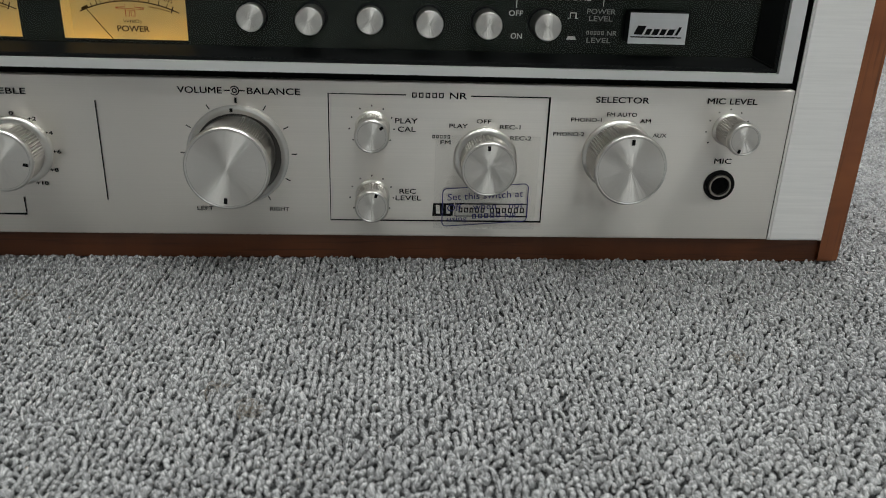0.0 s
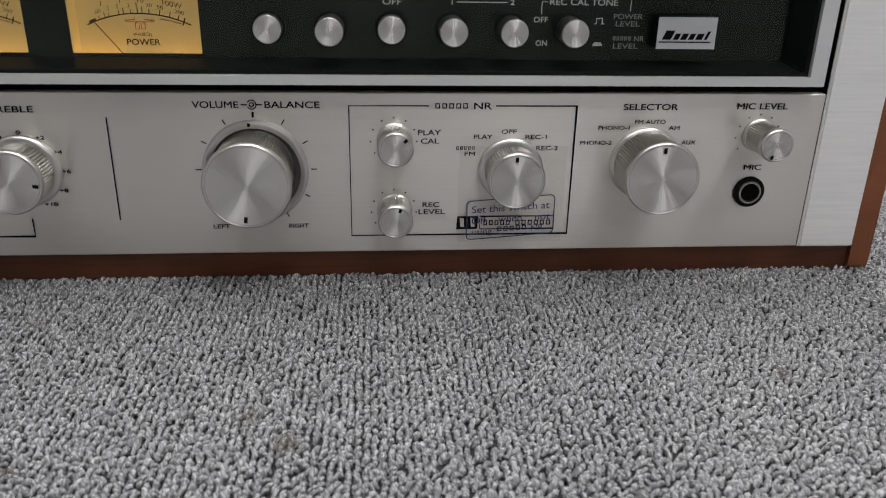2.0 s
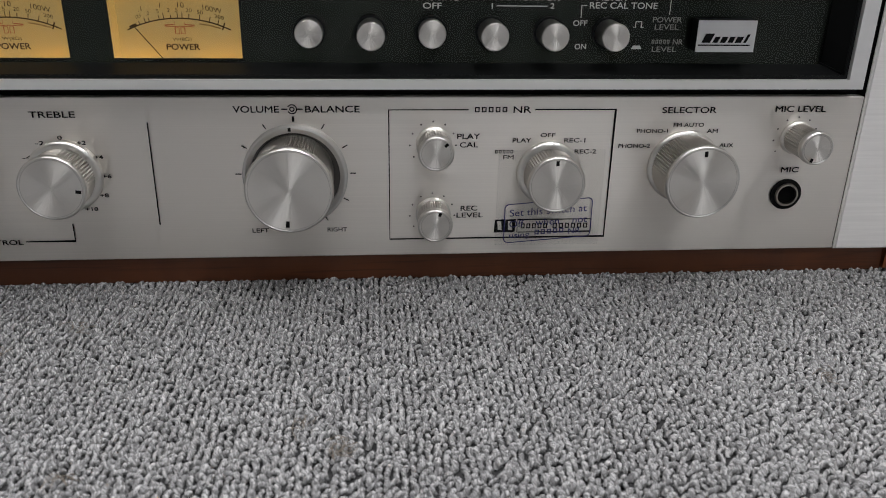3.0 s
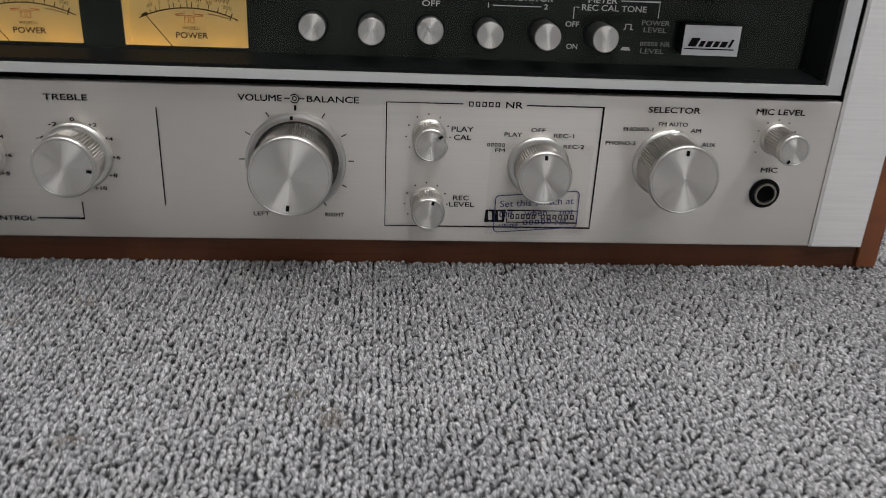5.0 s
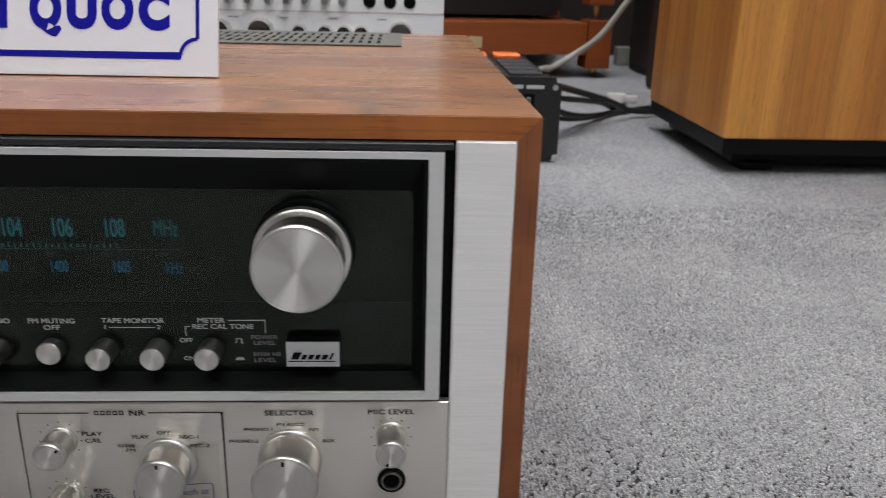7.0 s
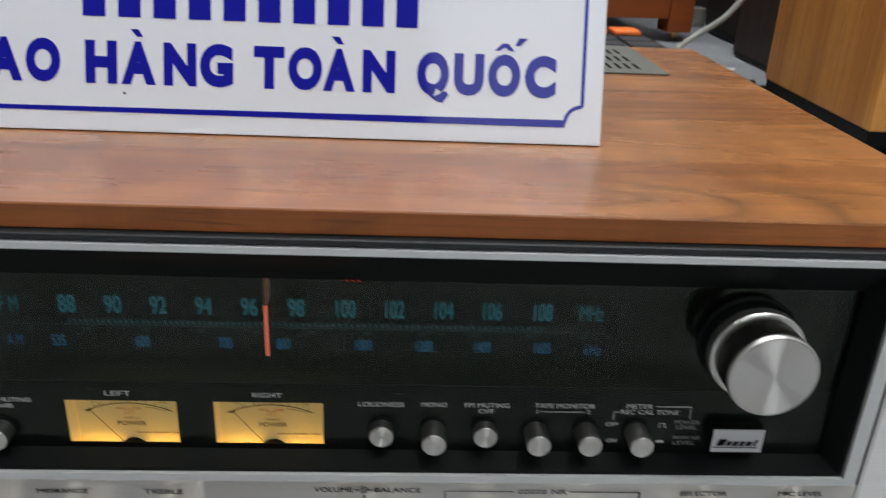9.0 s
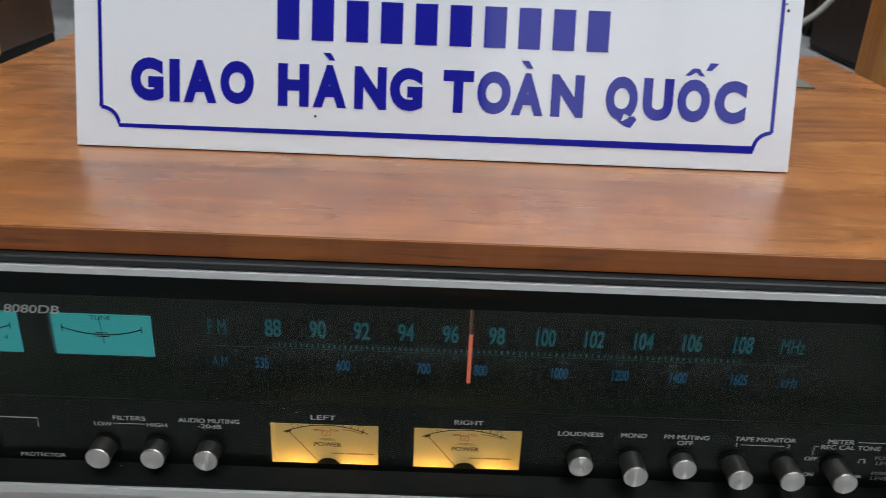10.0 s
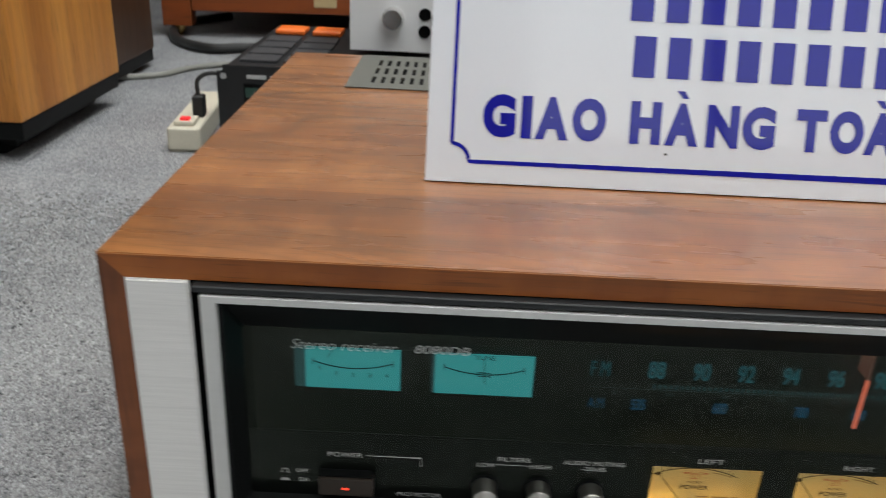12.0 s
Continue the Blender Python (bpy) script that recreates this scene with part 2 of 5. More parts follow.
DARK_WOOD = wood("dark_brown_board", 2, (0.05, 0.024, 0.012), (0.085, 0.042, 0.02), (0.11, 0.058, 0.028), 0.5, 0.4, curl=0.4)
BACK_BOARD = wood("black_brown_board", 2, (0.02, 0.011, 0.008), (0.03, 0.017, 0.012), (0.04, 0.024, 0.016), 0.5, 0.6, curl=0.4)
ALU = brushed("brushed_aluminium_plate", (0.95, 0.905, 0.842), 0.36, 0.84, (5, 2600, 2600))
ALU_TRIM = brushed("brushed_aluminium_trim", (1.0, 0.985, 0.965), 0.48, 0.5, (30, 1100, 1100), deep=0.78)
ALU_TRIM.node_tree.nodes["Principled BSDF"].inputs["Metallic"].default_value = 0.12
ALU_FRAME = brushed("dull_aluminium_frame", (0.80, 0.80, 0.79), 0.55, 0.3, (12, 400, 400))
ALU_FRAME.node_tree.nodes["Principled BSDF"].inputs["Metallic"].default_value = 0.5
SOCKET_METAL = Mat("worn_nickel", (0.42, 0.39, 0.34), 0.3, 1.0).m
ALU_FACE = spun("spun_aluminium_face")
ALU_RING = Mat("satin_aluminium_ring", (0.66, 0.655, 0.64), 0.42, 1.0).m
ALU_EDGE = Mat("polished_aluminium_edge", (0.76, 0.74, 0.705), 0.33, 1.0).m
BUTTON_SIDE = Mat("satin_aluminium_side", (0.55, 0.53, 0.50), 0.32, 1.0).m
ALU_KNURL = Mat("knurled_aluminium", (0.55, 0.525, 0.495), 0.30, 1.0).m
DARK_KNURL = Mat("dark_knurled_metal", (0.11, 0.105, 0.10), 0.36, 1.0).m
BLACK = plain("satin_black_plastic", (0.0045, 0.005, 0.0052), 0.45, vary=0.2)
BLACK.node_tree.nodes["Principled BSDF"].inputs["Specular IOR Level"].default_value = 0.13
BEZEL_BLACK = plain("satin_bezel_plastic", (0.0052, 0.0058, 0.006), 0.5, grain=900, depth=0.02, vary=0.15)
BEZEL_BLACK.node_tree.nodes["Principled BSDF"].inputs["Specular IOR Level"].default_value = 0.2
LIP_BLACK = plain("blue_black_satin_lip", (0.014, 0.016, 0.018), 0.5)
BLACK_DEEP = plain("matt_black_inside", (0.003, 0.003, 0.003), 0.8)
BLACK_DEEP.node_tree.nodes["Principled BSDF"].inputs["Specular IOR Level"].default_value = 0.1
BOARD = plain("dial_board_black", (0.0080, 0.0104, 0.0064), 0.6, grain=150, depth=0.002)
MASK = plain("black_window_mask", (0.0035, 0.0045, 0.0036), 0.6, grain=150, depth=0.002)
MASK.node_tree.nodes["Principled BSDF"].inputs["Specular IOR Level"].default_value = 0.3
GLASS = pane("dial_glass", (0.82, 0.84, 0.83), 0.6)
GLASS_BACK = pane("dial_glass_back", (0.98, 0.98, 0.98), 0.0)
GLASS_BACK.node_tree.nodes["Fresnel"].inputs["IOR"].default_value = 1.0
CLEAR = pane("clear_plastic_film", (1.0, 1.0, 1.0), 1.0, 0.3)
PRINT_WHITE = plain("silver_grey_print", (0.5, 0.5, 0.49), 0.5)
PRINT_GREY = plain("dim_grey_print", (0.22, 0.22, 0.215), 0.5)
PRINT_BLACK = plain("black_print", (0.006, 0.006, 0.006), 0.6)
PRINT_BLACK.node_tree.nodes["Principled BSDF"].inputs["Specular IOR Level"].default_value = 0.1
PRINT_BLUE = plain("violet_blue_ink", (0.035, 0.035, 0.16), 0.5)
PRINT_BROWN = plain("brown_meter_print", (0.06, 0.035, 0.012), 0.6)
PRINT_RED = plain("red_meter_print", (0.55, 0.16, 0.10), 0.6)
PRINT_TAN = plain("faint_tan_print", (0.40, 0.29, 0.13), 0.6)
DIAL_TICK = glow("lit_tick_print", (0.08, 0.34, 0.34), 0.32)
DIAL_CYAN = glow("lit_cyan_print", (0.03, 0.40, 0.46), 0.155)
DIAL_BLUE = glow("lit_blue_print", (0.02, 0.2, 0.36), 0.25)
DIAL_FAINT = glow("faint_lit_print", (0.12, 0.22, 0.22), 0.16)
NEEDLE_RED = glow("lit_red_pointer", (1.0, 0.22, 0.12), 0.55)
NEEDLE_DIM = glow("dim_pointer_stem", (0.5, 0.22, 0.15), 0.12)
LED_RED = glow("lit_red_indicator", (1.0, 0.05, 0.02), 1.6)
SWITCH_RED = glow("lit_red_rocker", (1.0, 0.01, 0.015), 0.9)
FM_RED = glow("lit_red_band_sign", (1.0, 0.08, 0.03), 1.0)
CYAN_WALL = glow("glowing_teal_window_side", (0.05, 0.2, 0.2), 0.22)
CYAN_FACE = glow("backlit_cyan_scale", (0.05, 0.42, 0.43), 0.55)
AMBER_FACE = glow("backlit_amber_scale", (1.0, 0.77, 0.30), 0.12, (0.70, 0.61, 0.34))
SIGN_WHITE = Mat("white_acrylic", (0.88, 0.905, 0.965), 0.07).set("Coat Weight", 0.1).m
SIGN_BLUE = Mat("deep_blue_sign_ink", (0.011, 0.012, 0.36), 0.07).set("Specular IOR Level", 0.5).m
VENT_GREY = plain("grey_painted_steel", (0.115, 0.115, 0.1), 0.45)
PANEL_WHITE = brushed("pale_amplifier_front", (0.9, 0.9, 0.91), 0.5, 0.4)
PANEL_WHITE.node_tree.nodes["Principled BSDF"].inputs["Metallic"].default_value = 0.25
AMP_KNOB = Mat("chromed_amplifier_knob", (0.72, 0.71, 0.70), 0.22, 1.0).m
AMP_CASE = plain("rose_beige_case_paint", (0.5, 0.42, 0.4), 0.5)
STEEL_BLACK = plain("black_painted_steel", (0.008, 0.008, 0.009), 0.5)
GRILLE_GREY = plain("dark_grey_grille", (0.045, 0.046, 0.05), 0.5)
ORANGE = plain("orange_plastic", (0.95, 0.2, 0.03), 0.4, vary=0.05)
CABLE_GREY = plain("grey_cable_sheath", (0.25, 0.25, 0.225), 0.55)
CABLE_BLACK = plain("black_cable_sheath", (0.012, 0.012, 0.012), 0.5)
DUST = plain("pale_dust", (0.5, 0.5, 0.48), 0.9)
IVORY = plain("ivory_plastic", (0.62, 0.58, 0.47), 0.4)
PLUG_WHITE = plain("white_plastic", (0.75, 0.75, 0.72), 0.4)
LABEL_BEIGE = plain("beige_paper_label", (0.5, 0.38, 0.2), 0.6)
BRASS = Mat("brass", (0.6, 0.42, 0.18), 0.3, 1.0).m
STEEL = Mat("bright_steel", (0.7, 0.7, 0.7), 0.28, 1.0).m
DISPLAY_GREEN = glow("dim_green_display", (0.03, 0.3, 0.2), 0.06)
DISPLAY_RED = glow("dim_red_display", (0.6, 0.05, 0.04), 0.04)
WALL_PAINT = plain("grey_beige_wall_paint", (0.38, 0.37, 0.35), 0.85, grain=120)
DIM_PAINT = plain("slate_grey_wall_paint", (0.1, 0.1, 0.1), 0.85, grain=120)
CEILING_PAINT = plain("white_ceiling_paint", (0.78, 0.78, 0.77), 0.9, grain=120)
LAMP_WHITE = glow("lamp_diffuser", (1.0, 0.985, 0.955), 3.0, (0.8, 0.8, 0.8))
DAYLIGHT = glow("pale_daylight", (0.93, 0.97, 1.0), 1.5)
GAP_SHADE = plain("carpet_gap_shade", (0.02, 0.02, 0.021), 0.95)
CARPET_FAR = carpet("grey_loop_carpet", False)
CARPET_PILE = carpet("grey_loop_yarn", True)
CARPET_WORN = carpet("grey_loop_yarn_worn", True, 0.55)


# ---- mesh helpers ----
def part(name, bm, material, parent=None, label="", smooth=False, at=None):
    """Links a bmesh as one mesh object under a thing or a part."""
    me = bpy.data.meshes.new(name)
    bm.to_mesh(me)
    bm.free()
    me.materials.append(material)
    if smooth:
        me.shade_smooth()
        me.set_sharp_from_angle(angle=radians(35))
    ob = new(name, me)
    if at:
        ob.location = at
    if parent:
        ob.parent = parent
    if label:
        tagged(ob, label)
    return ob


def thing(name, label, category, at=(0, 0, 0), group="", kind="", turn=0):
    ob = new(name)
    ob.empty_display_size = 0.02
    ob.location = at
    ob.rotation_euler = (0, 0, radians(turn))
    return tagged(ob, label, category, group, kind)


def box(x0, x1, y0, y1, z0, z1, bevel=0.0, segs=2, bm=None):
    bm = bm or bmesh.new()
    v = [bm.verts.new((x, y, z)) for x in (x0, x1) for y in (y0, y1) for z in (z0, z1)]
    fs = [bm.faces.new([v[i] for i in f]) for f in ((0, 1, 3, 2), (4, 6, 7, 5), (0, 4, 5, 1), (2, 3, 7, 6), (0, 2, 6, 4), (1, 5, 7, 3))]
    if bevel:
        es = {e for f in fs for e in f.edges}
        bmesh.ops.bevel(bm, geom=list(es), offset=bevel, segments=segs, profile=0.7, affect="EDGES", clamp_overlap=True)
    return bm


def prism(poly, y0, y1, bm=None):
    """A polygon in x and z, drawn out along y."""
    bm = bm or bmesh.new()
    a = [bm.verts.new((x, y0, z)) for x, z in poly]
    b = [bm.verts.new((x, y1, z)) for x, z in poly]
    bm.faces.new(a)
    bm.faces.new(b[::-1])
    n = len(poly)
    for i in range(n):
        bm.faces.new((a[i], b[i], b[(i + 1) % n], a[(i + 1) % n]))
    bmesh.ops.recalc_face_normals(bm, faces=bm.faces)
    return bm


def lathe(profile, n=48, bm=None, teeth=None):
    """Turns rows of (radius, y) round the y axis; teeth: row indices whose radius is notched."""
    bm = bm or bmesh.new()
    rings = []
    for i, (r, y) in enumerate(profile):
        if r == 0:
            rings.append([bm.verts.new((0, y, 0))])
            continue
        ring = []
        for k in range(n):
            a = 2 * math.pi * k / n
            q = r * (0.955 if teeth and i in teeth and k % 2 else 1)
            ring.append(bm.verts.new((q * math.cos(a), y, q * math.sin(a))))
        rings.append(ring)
    for a, b in zip(rings, rings[1:]):
        for k in range(n):
            j = (k + 1) % n
            if len(a) == 1 and len(b) > 1:
                bm.faces.new((a[0], b[k], b[j]))
            elif len(b) == 1 and len(a) > 1:
                bm.faces.new((a[k], b[0], a[j]))
            elif len(a) > 1:
                bm.faces.new((a[k], b[k], b[j], a[j]))
    bmesh.ops.recalc_face_normals(bm, faces=bm.faces)
    return bm


def ring_frame(outer, inner, y0, y1, bm=None):
    """A rectangular frame: (x0, x1, z0, z1) outside and inside."""
    bm = bm or bmesh.new()
    rows = []
    for (x0, x1, z0, z1), y in ((outer, y0), (outer, y1), (inner, y1), (inner, y0)):
        rows.append([bm.verts.new((x, y, z)) for x, z in ((x0, z0), (x1, z0), (x1, z1), (x0, z1))])
    for r, s in zip(rows, rows[1:] + rows[:1]):
        for k in range(4):
            bm.faces.new((r[k], s[k], s[(k + 1) % 4], r[(k + 1) % 4]))
    bmesh.ops.recalc_face_normals(bm, faces=bm.faces)
    return bm


def flat(poly, y, bm=None):
    """A flat patch facing the front, from points in x and z going anticlockwise as seen from the front."""
    bm = bm or bmesh.new()
    bm.faces.new([bm.verts.new((x, y, z)) for x, z in poly])
    return bm


def stroke(points, y, width, bm=None):
    """A flat line of even width through points in x and z."""
    bm = bm or bmesh.new()
    pts = [Vector(p) for p in points]
    left, right = [], []
    for i, p in enumerate(pts):
        d = (pts[min(i + 1, len(pts) - 1)] - pts[max(i - 1, 0)]).normalized()
        k = 1.0
        if 0 < i < len(pts) - 1:
            e = (pts[i + 1] - p).normalized()
            k = 1 / max(0.5, d.dot(e))
        nrm = Vector((-d.y, d.x)) * width / 2 * k
        left.append(bm.verts.new((p.x + nrm.x, y, p.y + nrm.y)))
        right.append(bm.verts.new((p.x - nrm.x, y, p.y - nrm.y)))
    for i in range(len(pts) - 1):
        bm.faces.new((right[i], right[i + 1], left[i + 1], left[i]))
    return bm


def arc(cx, cz, r, a0, a1, n=16):
    return [(cx + r * math.cos(radians(a0 + (a1 - a0) * i / n)), cz + r * math.sin(radians(a0 + (a1 - a0) * i / n))) for i in range(n + 1)]


GLYPHS = {}


def glyph_mesh(text, bold, shear):
    if (text, bold, shear) not in GLYPHS:
        cu = bpy.data.curves.new("letters", "FONT")
        cu.body, cu.size, cu.resolution_u, cu.offset, cu.shear = text, 1.0, 5, bold, shear
        ob = new("letters", cu)
        bpy.context.view_layer.update()
        me = bpy.data.meshes.new_from_object(ob.evaluated_get(bpy.context.evaluated_depsgraph_get()))
        bpy.data.objects.remove(ob)
        co = np.array([v.co[:2] for v in me.vertices])
        GLYPHS[(text, bold, shear)] = (co, [tuple(p.vertices) for p in me.polygons])
        bpy.data.meshes.remove(me)
    return GLYPHS[(text, bold, shear)]


def lettering(text, x0, x1, zc, h, y, material, parent, bold=0.0, shear=0.0, tilt=0.0, weight=0.0):
    """Flat words filling x0 to x1 and the height h round zc, facing the front."""
    co, polys = glyph_mesh(text, bold, shear)
    lo, hi = co.min(0), co.max(0)
    q = (co - lo) / (hi - lo)
    me = bpy.data.meshes.new("lettering")
    verts, faces = [], []
    for k, (du, dv) in enumerate(((-1, -1), (1, -1), (1, 1), (-1, 1), (0, -1), (0, 1), (-1, 0), (1, 0)) if weight else ((0, 0),)):
        faces += [tuple(i + len(verts) for i in p) for p in polys]
        verts += [(x0 + u * (x1 - x0) + du * weight * h, y - k * 0.000006, zc + (v - 0.5) * h + dv * weight * h + (u - 0.5) * (x1 - x0) * tilt) for u, v in q.tolist()]
    me.from_pydata(verts, [], faces)
    me.materials.append(material)
    ob = new("lettering", me)
    ob.parent = parent
    return ob


def tube(points, r, n=10, bm=None):
    """A round cable through points, smoothed."""
    bm = bm or bmesh.new()
    pts = [Vector(p) for p in points]
    fine = []
    for i in range(len(pts) - 1):
        p0, p1, p2, p3 = pts[max(i - 1, 0)], pts[i], pts[i + 1], pts[min(i + 2, len(pts) - 1)]
        for k in range(8):
            t = k / 8
            fine.append(0.5 * ((2 * p1) + (p2 - p0) * t + (2 * p0 - 5 * p1 + 4 * p2 - p3) * t * t + (3 * p1 - p0 - 3 * p2 + p3) * t ** 3))
    fine.append(pts[-1])
    rings = []
    for i, p in enumerate(fine):
        d = (fine[min(i + 1, len(fine) - 1)] - fine[max(i - 1, 0)]).normalized()
        side = d.cross(Vector((0, 0, 1)))
        side = side.normalized() if side.length > 1e-4 else Vector((1, 0, 0))
        up = side.cross(d)
        rings.append([bm.verts.new(p + r * (side * math.cos(2 * math.pi * k / n) + up * math.sin(2 * math.pi * k / n))) for k in range(n)])
    for a, b in zip(rings, rings[1:]):
        for k in range(n):
            bm.faces.new((a[k], a[(k + 1) % n], b[(k + 1) % n], b[k]))
    bm.faces.new(rings[0][::-1])
    bm.faces.new(rings[-1])
    bmesh.ops.recalc_face_normals(bm, faces=bm.faces)
    return bm


# ---- the room ----
RX0, RX1, RY0, RY1 = -2.2, 2.2, -2.6, 2.5
WIN = (0.12, 1.70, 1.02, 2.20)      # the added window: x and z
floor = tagged(part("floor", box(RX0, RX1, RY0, RY1, -0.05, 0.0), CARPET_FAR), "grey loop-pile carpet floor", "floor", kind="structure")
tagged(part("ceiling", box(RX0, RX1, RY0, RY1, CEILING, CEILING + 0.1), CEILING_PAINT), "plain white painted ceiling", "ceiling", kind="structure")
for nm, b in (("wall_north", (RX0, RX1, RY1, RY1 + 0.12)), ("wall_south", (RX0, RX1, RY0 - 0.12, RY0)),
              ("wall_west", (RX0 - 0.12, RX0, RY0 - 0.12, RY1 + 0.12)), ("wall_east", (RX1, RX1 + 0.12, RY0 - 0.12, RY1 + 0.12))):
    if nm == "wall_south":
        shell = ring_frame((b[0], b[1], -0.05, CEILING + 0.1), (WIN[0], WIN[1], WIN[2], WIN[3]), b[2], b[3])
        tagged(part(nm, shell, DIM_PAINT), "plain slate-grey painted wall", "wall", kind="structure")
    else:
        tagged(part(nm, box(*b, -0.05, CEILING + 0.1), WALL_PAINT), "plain grey-beige painted wall", "wall", kind="structure")
# unseen shop window added behind the camera, so bright patches lie on the sign
win = thing("window_1", "wide bright window in a dark frame, unseen, added to light the sign", "window", (0, RY0 - 0.06, 0), kind="structure")
part("window_frame", ring_frame(WIN, (WIN[0] + 0.04, WIN[1] - 0.04, WIN[2] + 0.04, WIN[3] - 0.04), -0.03, 0.03), STEEL_BLACK, win)
mid_x = (WIN[0] + WIN[1]) / 2
part("mullion", box(mid_x - 0.02, mid_x + 0.02, -0.025, 0.025, WIN[2] + 0.04, WIN[3] - 0.04, 0.003), STEEL_BLACK, win)
for a, c in ((WIN[0] + 0.04, mid_x - 0.02), (mid_x + 0.02, WIN[1] - 0.04)):
    part("pane", box(a, c, -0.003, 0.003, WIN[2] + 0.04, WIN[3] - 0.04), GLASS_BACK, win).visible_shadow = False
tagged(part("backdrop", box(WIN[0] - 1.2, WIN[1] + 1.2, RY0 - 0.72, RY0 - 0.70, -0.05, 3.4), DAYLIGHT), "glowing pale sheet outside the added window", "backdrop", kind="structure")

fixture = thing("ceiling_light", "white ceiling batten light with a diffuser", "ceiling light", (*LAMPS[0][:2], CEILING), "ceiling lights")
part("frame", ring_frame((-0.20, 0.20, -0.67, 0.67), (-0.182, 0.182, -0.652, 0.652), -0.06, 0.0), WALL_PAINT, fixture).rotation_euler = (radians(90), 0, 0)
part("diffuser", box(-0.18, 0.18, -0.65, 0.65, -0.06, -0.05), LAMP_WHITE, fixture)
for lx, ly, power in LAMPS[1:]:
    copy_thing(fixture, pose(lx, ly, CEILING))

# ---- the receiver ----
recv = thing("stereo_receiver", "vintage silver-faced stereo receiver in a walnut cabinet on grey carpet", "stereo receiver")
W, T, H, DEEP = 0.270, 0.0086, 0.1815, 0.358      # half width, board, height, depth
tp = prism([(-W, H), (W, H), (W - T, H - T), (-W + T, H - T)], 0.0, DEEP)
bmesh.ops.bevel(tp, geom=[e for e in tp.edges if all(v.co.z > H - 0.0001 for v in e.verts)], offset=0.0004, segments=2, affect="EDGES")
part("top_panel", tp, WALNUT_TOP, recv, "walnut veneer top with fine dark grain")
for s in (-1, 1):
    poly = [(s * W, 0.0028), (s * W, H), (s * (W - T), H - T), (s * (W - T), 0.0028)]
    sp = prism(poly, 0.0, DEEP)
    bmesh.ops.bevel(sp, geom=[e for e in sp.edges if all(abs(v.co.x) > W - 0.0001 for v in e.verts)], offset=0.0008, segments=2, affect="EDGES")
    part("side_panel", sp, WALNUT_SIDE, recv)
    part("side_edging", prism([(s * (W - 0.0008), 0.0034), (s * (W - 0.0004), H - 0.0004), (s * (W - T), H - T), (s * (W - T), 0.0034)], -0.0002, 0.0005), WALNUT_SIDE, recv, "veneer edging of the side")
part("front_edging", prism([(-W + 0.0004, H - 0.0004), (-W + T, H - T), (W - T, H - T), (W - 0.0004, H - 0.0004)], -0.0002, 0.0005), WALNUT_EDGE, recv, "orange-brown veneer edging of the top")
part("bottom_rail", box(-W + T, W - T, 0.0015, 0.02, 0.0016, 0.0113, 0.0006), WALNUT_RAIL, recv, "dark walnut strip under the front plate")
part("chassis", box(-W + T + 0.0005, W - T - 0.0005, 0.03, DEEP - 0.004, 0.004, H - T - 0.0005), BLACK, recv)
for x in (-0.22, 0.22):
    for y in (0.05, 0.31):
        part("foot", box(x - 0.014, x + 0.014, y - 0.014, y + 0.014, 0.0, 0.004), BLACK, recv)
for s in (-1, 1):
    a, b = sorted((s * 0.2397, s * 0.2611))
    strip_bm = box(a, b, -0.0012, 0.0002, 0.0115, 0.1728)
    bmesh.ops.bevel(strip_bm, geom=[e for e in strip_bm.edges if all(v.co.y < -0.001 for v in e.verts)], offset=0.0007, segments=3, affect="EDGES")
    part("side_trim", strip_bm, ALU_TRIM, recv, "brushed aluminium side strip")
    part("trim_backing", box(a + 0.0003, b - 0.0003, 0.0002, 0.02, 0.0118, 0.1725), BLACK_DEEP, recv, "black support behind the strip")
# black surround between frame, strips and cabinet top
part("surround", ring_frame((-0.2403, 0.2403, 0.0640, 0.1722), (-0.2297, 0.2297, 0.0744, 0.1679), 0.0060, 0.0082), BLACK, recv)
lip = box(-0.2385, 0.2385, -0.0036, 0.0060, 0.16985, 0.1723, 0.0004, 1)
part("surround_lip", lip, LIP_BLACK, recv, "blue-black satin lip under the cabinet top")
plate = part("front_plate", box(-0.2396, 0.2396, 0.0, 0.004, 0.0115, 0.0688, 0.0003, 1), ALU, recv, "brushed aluminium control plate")
frame_bm = ring_frame((-0.2354, 0.2354, 0.0722, 0.1692), (-0.2300, 0.2300, 0.0753, 0.1668), -0.0045, 0.0064)
part("dial_frame", frame_bm, ALU_FRAME, recv, "thin silver frame round the dial")
# a narrow black lip inside the frame, then the bezel sloping down to the glass
LIP = (-0.2286, 0.2286, 0.0767, 0.1654)
lip_bm = ring_frame((-0.22995, 0.22995, 0.07535, 0.16675), LIP, -0.0030, 0.0050)
bmesh.ops.bevel(lip_bm, geom=[e for e in lip_bm.edges if all(v.co.y < -0.002 for v in e.verts)], offset=0.00025, segments=2, affect="EDGES")
part("bezel_lip", lip_bm, BEZEL_BLACK, recv, "narrow black lip inside the silver frame")
bz = bmesh.new()
o = [bz.verts.new((x, -0.0024, z)) for x, z in ((LIP[0], LIP[2]), (LIP[1], LIP[2]), (LIP[1], LIP[3]), (LIP[0], LIP[3]))]
i_ = [bz.verts.new((x, 0.0068, z)) for x, z in ((-0.2250, 0.0788), (0.2250, 0.0788), (0.2250, 0.1525), (-0.2250, 0.1525))]
for k in range(4):
    bz.faces.new((o[k], o[(k + 1) % 4], i_[(k + 1) % 4], i_[k]))
bmesh.ops.bevel(bz, geom=[e for e in bz.edges if len(e.link_faces) == 2], offset=0.0006, segments=2, affect="EDGES")
